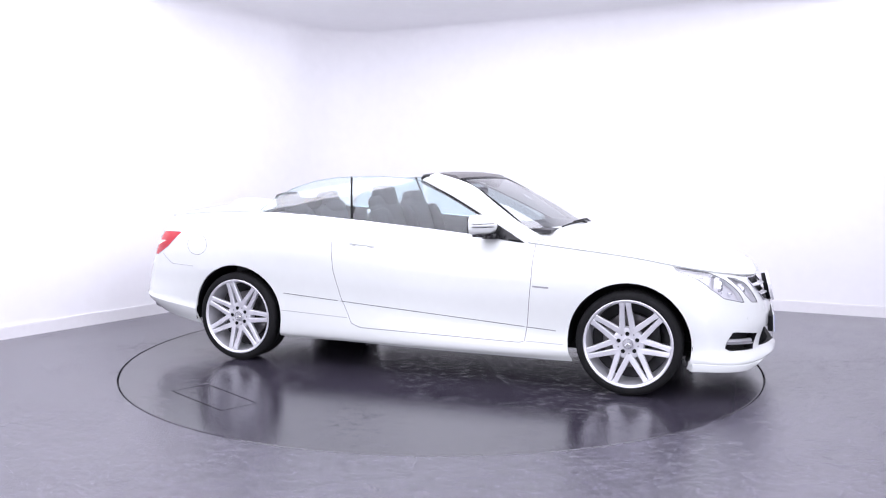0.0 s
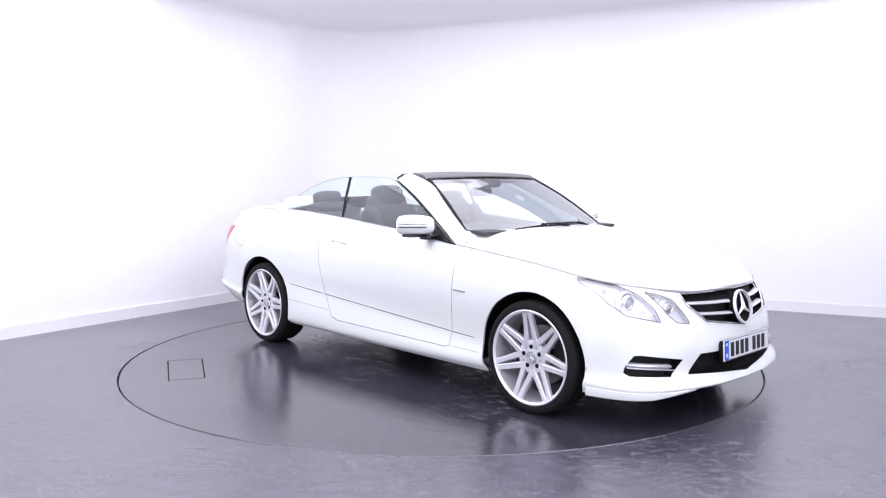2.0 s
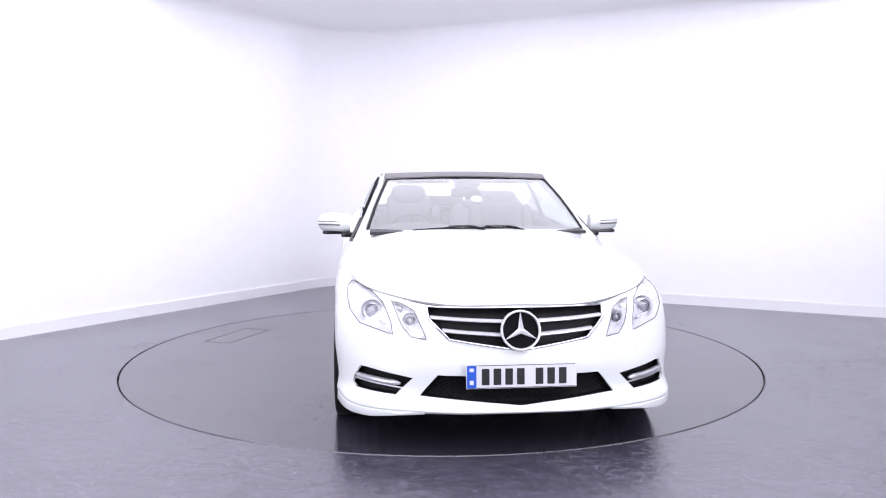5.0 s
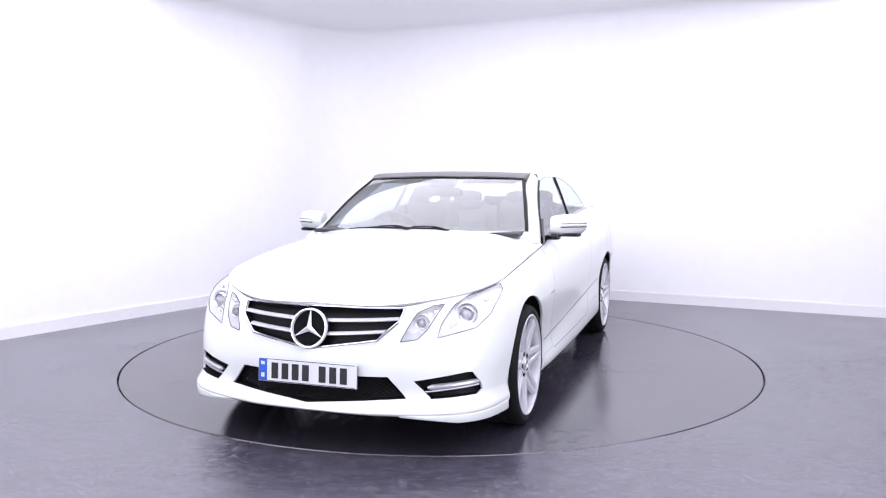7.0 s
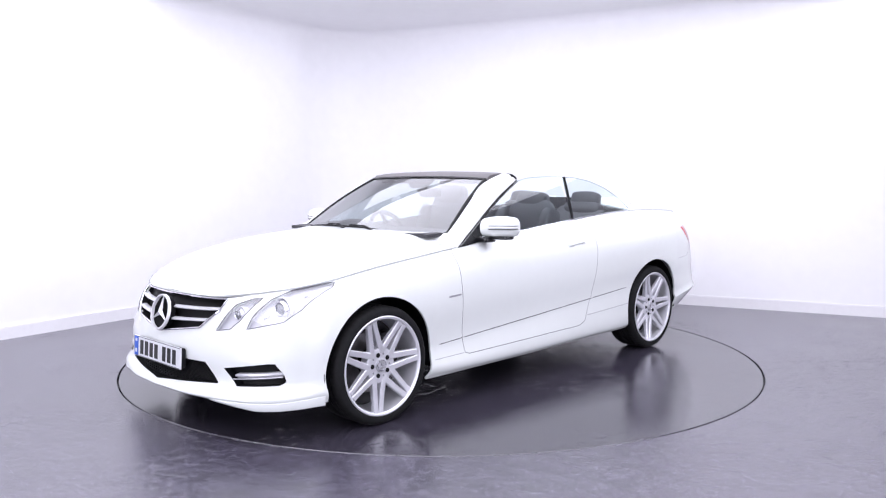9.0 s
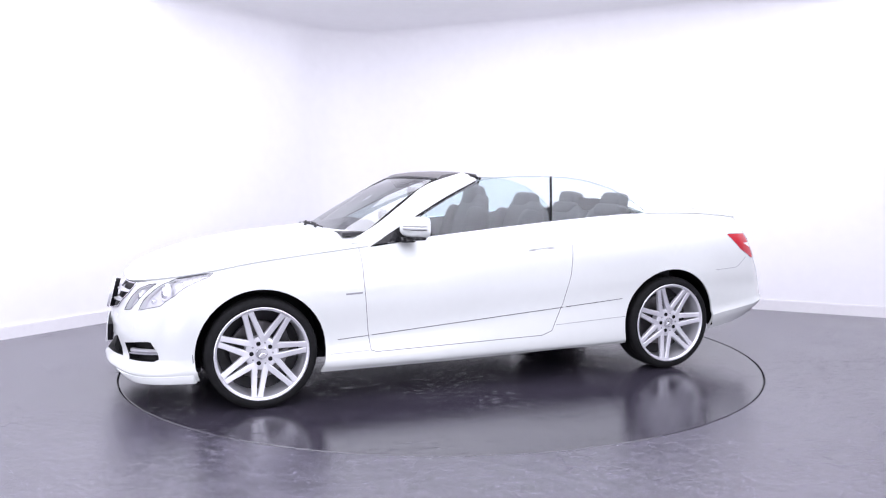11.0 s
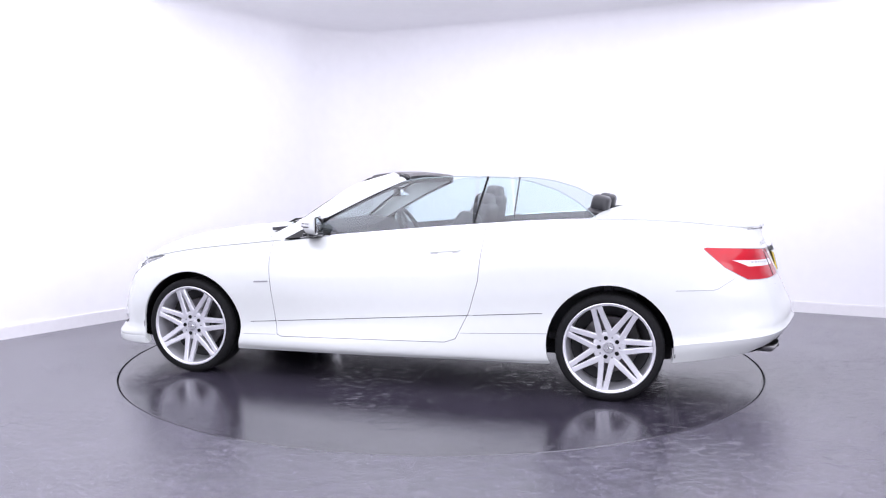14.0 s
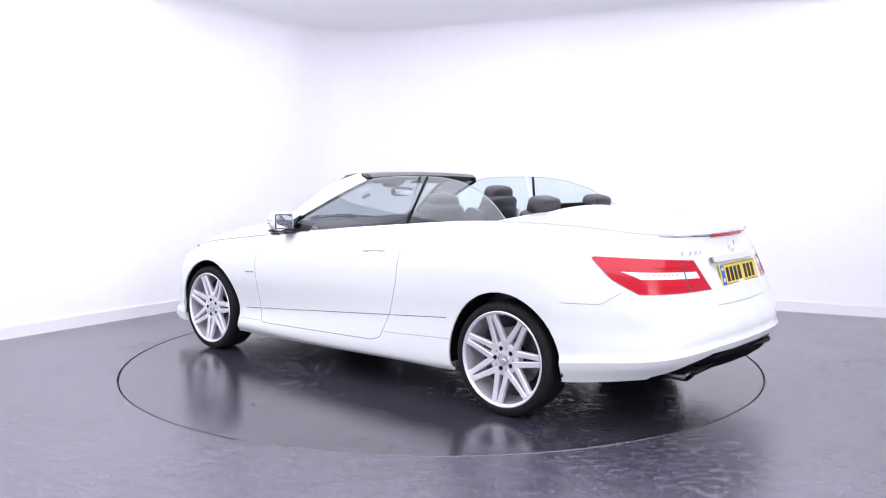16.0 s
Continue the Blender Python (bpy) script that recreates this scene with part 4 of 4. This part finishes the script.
def bowl(patch, back):
    """A housing behind a lamp opening: side walls and a back of the same outline."""
    bm = patch.copy()
    v0 = bm.verts[:]
    rim = [e for e in bm.edges if len(e.link_faces) == 1]
    geom = bmesh.ops.duplicate(bm, geom=rim)
    for v in v0:
        v.co += Vector(back)
    bm.edges.ensure_lookup_table()
    front = [g for g in geom["geom"] if isinstance(g, bmesh.types.BMEdge)]
    bmesh.ops.bridge_loops(bm, edges=rim + front)
    bmesh.ops.recalc_face_normals(bm, faces=bm.faces)
    return bm


def seal_round(patch, r, mat, parent, name="seal"):
    loop = thinned(rim_loop(patch), .006)
    part(name, tube(loop + loop[:1], r, 6, cap=False), mat, parent)


# ---------------------------------------------------------------- headlamps
def projector(c, r, direction, parent):
    """A lens in a bright ring with a stepped reflector."""
    turn = Vector(direction).to_track_quat("Y", "Z").to_matrix().to_4x4()
    m = Matrix.Translation(c) @ turn
    for nm, prof, mat in (("lamp_ring", [(r * .80, .012), (r * .88, .022), (r * 1.0, .024), (r * 1.12, .014), (r * 1.35, .002), (r * 1.40, -.01)], CHROME),
                          ("lens", [(0, .030), (r * .3, .028), (r * .55, .022), (r * .76, .010), (r * .80, 0)], LENS),
                          ("reflector", [(r * 1.40, .004), (r * 1.55, .010), (r * 1.62, .008), (r * 1.66, -.015)], CLEARLENS)):
        bm = lathe(prof, 36)
        bmesh.ops.transform(bm, matrix=m, verts=bm.verts)
        part(nm, bm, mat, parent)


LENS = material("clear_lens", (0.38, 0.39, 0.42), 0.06, metal=0.5)
for s in (1, -1):
    for key, c, r in (("out", (2.03, .694, .655), .037), ("in", (2.135, .512, .622), .026)):
        patch = lamps[key, s]
        flip_to(patch, (1, 0, .2))
        root = new("headlamp")
        root.parent = car
        root["label"] = "clear headlamp with a projector lens" if key == "out" else "small clear inner headlamp"
        part("housing", bowl(patch, (-.032, -.024 * s, -.004)), CLEARLENS, root)
        q, nrm = on_end(c[1] * s, c[2], 1, 0)
        projector(q + Vector((-.040, -.008 * s, 0)), r, (1, .12 * s, 0), root)
        if key == "out":
            for dy, dz in ((.062, .058), (-.055, -.045)):
                q, _ = on_end((c[1] + dy) * s, c[2] + dz, 1, 0)
                bm = pad(.03, .04, .016, Matrix.Translation(q + Vector((-.035, 0, 0))) @ pose(0, 0, 0, 35 * s, 0, 0), e=.6)
                part("lamp_bar", bm, CHROME, root)
        else:
            q, _ = on_end((c[1] + .045) * s, c[2] + .045, 1, 0)
            part("lamp_bar", pad(.02, .03, .03, Matrix.Translation(q + Vector((-.035, 0, 0)))), CHROME, root)
        seal_round(patch, .0020, SEAM_SHADE, root)
        cover = part("lamp_cover", patch, COVER, root)
        cover.visible_shadow = False

# ---------------------------------------------------------------- grille and emblem
flip_to(grille_patch, (1, 0, 0))
grille = new("grille")
grille.parent = car
part("grille_back", bowl(grille_patch, (-.045, 0, 0)), BLACK, grille)
loop = thinned(rim_loop(grille_patch), .008)
part("grille_frame", tube([p + Vector((.004, 0, 0)) for p in loop] + [loop[0] + Vector((.004, 0, 0))], .0055, 8, cap=False), CHROME, grille, "bright grille surround")
grille_patch.free()


def slat(z_edge, z_mid, half, h):
    rows = []
    for k in range(25):
        w = -1 + 2 * k / 24
        z = z_mid + (z_edge - z_mid) * abs(w) ** 1.2
        q, _ = on_end(w * half, z, 1)
        x = q.x
        rows.append([(x - .030, q.y, z - h), (x - .004, q.y, z - h * .8), (x + .004, q.y, z - h * .2), (x + .003, q.y, z + h * .6), (x - .008, q.y, z + h), (x - .030, q.y, z + h)])
    bm = grid(rows, closed=True)
    bmesh.ops.recalc_face_normals(bm, faces=bm.faces)
    return bm


for ze, zm, half, h in ((.644, .628, .414, .0085), (.588, .566, .360, .0085)):
    part("grille_slat", slat(ze, zm, half, h), SLAT, grille, "satin silver cross slat")
emblem = new("emblem")
emblem.parent = grille
EM = Vector((2.258, 0, .597))
ringb, starb = emblem_ring(EM, .096, .012, pose(0, 0, 0, 0, 0, -90) @ pose(0, 0, 0, 14, 0, 0), emblem, .014)
bd = lathe([(0, -.004), (.088, -.004), (.090, -.010), (.090, -.030)], 40)
bmesh.ops.transform(bd, matrix=Matrix.Translation(EM) @ pose(0, 0, 0, 0, 0, -90) @ pose(0, 0, 0, 14, 0, 0), verts=bd.verts)
part("emblem_back", bd, DEEPBLACK, emblem)
part("emblem_ring", ringb, SLAT, emblem)
part("emblem_star", starb, SLAT, emblem, smooth=False)

# ---------------------------------------------------------------- lower intake, side intakes
flip_to(intake_patch, (1, 0, 0))
intake = new("front_intake")
intake.parent = car
part("duct", bowl(intake_patch, (-.055, 0, 0)), BLACK, intake)
bars = []
for sgn in (1, -1):
    for k in range(-26, 27):
        y0 = k * .030
        pts = []
        for u in range(7):
            z = .25 + .14 * u / 6
            y = y0 + sgn * (z - .32) * 1.6
            zt, zb = .385, .25 + .035 * abs(y) / .468
            if abs(y) > .468 - (z - .285) * .83 or z < zb or z > zt:
                continue
            q, _ = on_end(y, z, 1, -.022)
            pts.append(q)
        if len(pts) > 1:
            bars.append(tube(pts, .0032, 4, cap=False))
part("intake_mesh", joined(*bars), BLACK, intake, "black diamond mesh")
intake_patch.free()
for s in (1, -1):
    patch = flip_to(lamps["fog", s], (1, 0, 0))
    root = new("side_intake")
    root.parent = car
    root["label"] = "black side intake with a bright running lamp"
    part("duct", bowl(patch, (-.050, -.012 * s, 0)), BLACK, root)
    patch.free()
    path = [on_end(y * s, z, 1, -.012)[0] for y, z in line2((.560, .333), (.775, .352), 10)]
    part("running_lamp", tube(path, [.006] + [.015] * 9 + [.010], 10, flat=.95), SILVER, root)
    path = [on_end(y * s, z, 1, -.006)[0] for y, z in line2((.520, .312), (.770, .337), 10)]
    part("lamp_trim", tube(path, .004, 6), SILVER, root)

# ---------------------------------------------------------------- number plates: plain bars for their writing
def number_plate(m, face, band_side):
    root = new("number_plate")
    root.parent = car
    def put(name, bm, mat, label=""):
        bmesh.ops.transform(bm, matrix=m, verts=bm.verts)
        part(name, bm, mat, root, label, smooth=False)
    put("plate", box(.008, .520, .112, .003), face)
    put("band", box(.002, .044, .104, .0005, pose(.0047, -.235, 0)), PLATEBLUE)
    put("band_mark", box(.002, .020, .016, .0005, pose(.0057, -.235, .032)), PLATEWHITE)
    put("band_mark", box(.002, .018, .020, .0005, pose(.0057, -.235, -.026)), PLATEWHITE)
    for a in ((.004, .504, .003, 0, .052), (.004, .504, .003, 0, -.052)):
        put("border", box(.0012, a[1], a[2], .0003, pose(.0044, a[3], a[4])), INK)
    for k in range(7):
        y = -.170 + k * .055 + (.033 if k > 3 else 0)
        put("bar", box(.002, .036, .076, .0006, pose(.0050, y, -.001)), INK)
    return root


number_plate(pose(2.290, 0, .389, 0, -3, 0), PLATEWHITE, 1)
number_plate(pose(-2.252, 0, .795, 0, 0, 180) @ pose(0, 0, 0, 0, -15, 0), PLATEYELLOW, -1)
part("plate_holder", box(.03, .50, .10, .006, pose(2.272, 0, .387)), BLACK, car)

# ---------------------------------------------------------------- tail lamps and tail
for s in (1, -1):
    patch = flip_to(lamps["tail", s], (-1, .3 * s, 0))
    root = new("tail_lamp")
    root.parent = car
    root["label"] = "red tail lamp with a clear centre band"
    seal_round(patch, .0018, SHADE, root)
    band = take(patch, clip(patch, patch.faces[:], both([(.800, .842), (.44, .828), (.43, .796), (.765, .806)], s), "x"))
    upper = take(patch, [f for f in patch.faces if f.calc_center_median().z > .812])
    for nm, b, mat, d in (("lens", patch, REDLENS, .012), ("lens", upper, REDLENS, .012), ("clear_band", band, CLEARLENS, .010)):
        bm = flip_to(b, (-1, .3 * s, 0))
        bmesh.ops.solidify(bm, geom=bm.faces[:], thickness=d)
        part(nm, bm, mat, root, "clear reversing lamp band" if mat is CLEARLENS else "")
    path = [on_end(y * s, z, -1, .002) for y, z in line2((.548, .736), (.527, .874), 8)]
    part("lens_gap", ribbon(path, .004, .002), SEAM_SHADE, root)
    # dark gaps between the small lamps behind the clear band
    for k in range(7):
        y, z = .585 + .024 * k, .8215 + .0011 * k
        path = [on_end(yy * s, z, -1, .001) for yy in (y, y + .007, y + .014)]
        part("lamp_gap", ribbon(path, .005, .0015), SHADE, root)
    for z in (.855, .762):
        path = [on_end(y * s, z, -1, .001) for y, z in line2((.46, z), (.70, z + .006), 12)]
        part("lens_rib", ribbon(path, .006, .0025), REDLENS, root)

# spoiler lip with the high brake lamp
rows = []
for k in range(33):
    w = -1 + 2 * k / 32
    y = w * .53
    q = min((p for p in rails[-1][12 * SPAN - 4:]), key=lambda p: abs(p.y - abs(y)))
    x, z = q.x + .015, q.z + .006
    t = 1 - abs(w) ** 4
    rows.append([(x + .09, y, z + .004), (x + .03, y, z + .002 + .010 * t), (x - .012 - .014 * t, y, z - .004 + .018 * t), (x - .012 - .016 * t, y, z - .006 + .010 * t), (x - .006, y, z - .012)])
bm = flip_to(grid(rows), (0, 0, 1))
part("boot_spoiler", thick(bm, -.006), PAINT, car)
path = [(Vector((min((p for p in rails[-1][12 * SPAN - 4:]), key=lambda p: abs(p.y - abs(y))).x - .004, y, 1.000)), Vector((-1, 0, 0))) for y in (-.22 + .044 * k for k in range(11))]
part("brake_lamp", ribbon(path, .020, .006), REDLENS, car, "slim red high-level brake lamp")
# bar over the rear plate, silver for its shaded white; model writing as plain bars
path = [on_end(y, .872, -1, .004) for y in (-.31 + .031 * k for k in range(21))]
part("boot_handle_bar", ribbon(path, .030, .026), SLAT, car, "bar above the rear plate, satin silver for its shaded white paint")
for k, y in enumerate((.50, .435, .395, .355)):
    q, n = on_end(y, .918, -1, .003)
    part("badge_bar", box(.004, .026, .024, .001, Matrix.Translation(q)), SLAT, car)
rb, sb = emblem_ring(on_end(0, .935, -1, .004)[0], .036, .006, pose(0, 0, 0, 0, 0, 90), None, .006)
part("boot_emblem", joined(rb, sb), CHROME, car)

flip_to(diffuser_patch, (-1, 0, 0))
diff = new("diffuser")
diff.parent = car
part("diffuser_panel", bowl(diffuser_patch, (.045, 0, 0)), BLACK, diff, "black rear diffuser panel")
part("diffuser_lip", box(.10, 1.16, .03, .01, pose(-2.20, 0, .333)), BLACK, diff)
part("diffuser_step", box(.06, .84, .016, .005, pose(-2.262, 0, .392)), BLACK, diff)
diffuser_patch.free()
for s in (1, -1):
    ex = new("exhaust_tip")
    ex.parent = car
    rows = []
    prof = ((-1.95, .9), (-2.07, 1.0), (-2.205, 1.0), (-2.222, 1.03), (-2.227, .99), (-2.220, .90), (-2.10, .84))
    for x, k in prof:
        rows.append([(x - .024 * math.sin(a) * (x < -2.15), s * .535 + .082 * k * math.cos(a), .318 + .036 * k * math.sin(a)) for a in (2 * math.pi * j / 28 for j in range(28))])
    bm = grid(rows, closed=True)
    bmesh.ops.recalc_face_normals(bm, faces=bm.faces)
    part("tip", bm, TIPSTEEL_SHADED, ex, "oval chrome exhaust tip")
    part("inner_pipe", joined(pad(.02, .125, .056, pose(-2.09, s * .535, .318))), BLACK, ex)

# splitter corners hanging from the front lip
for s in (1, -1):
    rows = []
    run = rails[1][SPAN + 2:3 * SPAN + 1]
    for k, p in enumerate(run):
        n = Vector((p.x - 1.2, p.y, 0)).normalized()
        low = .177 + .028 * max(0, 1 - k / 5)
        ring = ((-.010, p.z - .006), (-.001, p.z - .012), (.001, low + .010), (-.004, low), (-.030, low - .002), (-.050, low + .02), (-.040, p.z))
        rows.append([(p.x + n.x * o, (p.y + n.y * o) * s, z) for o, z in ring])
    bm = grid(rows, closed=True)
    bm.verts.ensure_lookup_table()
    bm.faces.new(bm.verts[:7])
    bm.faces.new(bm.verts[-7:])
    bmesh.ops.recalc_face_normals(bm, faces=bm.faces)
    part("lip_corner", bm, PAINT, car)

# ---------------------------------------------------------------- lines and small fittings on the sides
for s in (1, -1):
    # dark ribbons paint the shade of the side crease
    crease = [on_side(x, z, s) for x, z in line2((1.03, .364), (.842, .3775), 4)]
    part("crease_shade", ribbon(crease, .004), SEAM_SHADE, car)
    crease = [on_side(x, z, s) for x, z in line2((-.475, .474), (-.90, .505), 8)]
    part("crease_shade", ribbon(crease, .004), SEAM_SHADE, car)
    crease = [on_side(x, z, s) for x, z in line2((.828, .379), (-.455, .4725), 24)]
    part("crease_shade", ribbon(crease, .004), SEAM_SHADE, door_parts[s])
    part("sill_line", ribbon([on_side(x, z, s) for x, z in line2((-.40, .362), (-.925, .385), 8)], .003), SHADE, car)
    part("sill_line", ribbon([on_side(x, z, s) for x, z in line2((1.075, .283), (.845, .290), 5)], .003), SHADE, car)
    # door handle, the small shadows under its ends painted as grey strips
    path = [on_side(x, z, s, -.003)[0] for x, z in line2((-.20, .854), (-.40, .870), 10)]
    hd = tube(path, [.006, .011, .0125, .013, .013, .013, .013, .013, .0125, .011, .006], 10, flat=.8)
    hdl = part("door_handle", hd, PAINT, door_parts[s])
    for xa, za in ((-.205, .843), (-.345, .853)):
        path = [on_side(x, z, s) for x, z in line2((xa, za), (xa - .05, za + .004), 4)]
        part("handle_shadow", ribbon(path, .0045), SHADE, door_parts[s])
    # shut line of the rear bumper, up to the tail lamp, and under the boot lid
    path = [on_side(x, z, s, .0004) for x, z in line2((-1.655, .667), (-1.86, .674), 8) + line2((-1.885, .682), (-1.975, .742), 6)]
    part("bumper_line", ribbon(path, .0028), SHADE, car)
    path = [on_end(y * s, .655 + .03 * y * y, -1, .0004) for y in (.36 * k / 10 for k in range(11))]
    part("bumper_line", ribbon(path, .0028), SHADE, car)
    # wing badge, plain
    path = [on_side(x, z, s) for x, z in line2((.985, .633), (.885, .638), 6)]
    part("wing_badge", ribbon(path, .010, .003), SHADE, car, "small grey badge on the front wing")
    # sensors in the front bumper
    for y, z in ((.60, .47), (.33, .50)):
        q, n = on_end(y * s, z, 1)
        m = Matrix.Translation(q) @ n.to_track_quat("Y", "Z").to_matrix().to_4x4()
        bm = lathe([(0, .002), (.010, .002), (.011, .0), (.0125, -.001)], 16)
        bmesh.ops.transform(bm, matrix=m, verts=bm.verts)
        part("parking_sensor", bm, PAINT, car)
    gx, gz = (-.44, 1.02) if s == 1 else (-.375, 1.05)
    part("belt_guide", pad(.03, .02, .075, pose(gx, s * .58, gz, 0, -12)), SLAT, car, "pale belt guide beside the front seat")
    # tonneau shut lines and headrest fairings on the deck
    path = [on_top(x, y * s, .0122) for x, y in line2((-1.24, .655), (-1.62, .60), 8) + line2((-1.63, .598), (-1.76, .50), 5) + line2((-1.77, .49), (-1.80, .0), 8)]
    part("tonneau_line", ribbon(path, .0035), SHADE, car)
    path = [on_top(x, y * s, .0122) for x, y in line2((-1.86, .60), (-1.87, .50), 4) + line2((-1.875, .48), (-1.885, 0), 8)]
    part("boot_line", ribbon(path, .0035), SHADE, car)
    part("headrest_fairing", pad(.40, .42, .13, pose(-1.432, s * .315, 1.076, 0, 9), e=.7), PAINT, car)




def motions():
    rows = [(t, pose(0, 0, 0, 0, 0, a)) for t, a in TURN]
    walk(turntable, rows)
    walk(car, rows)


motions()
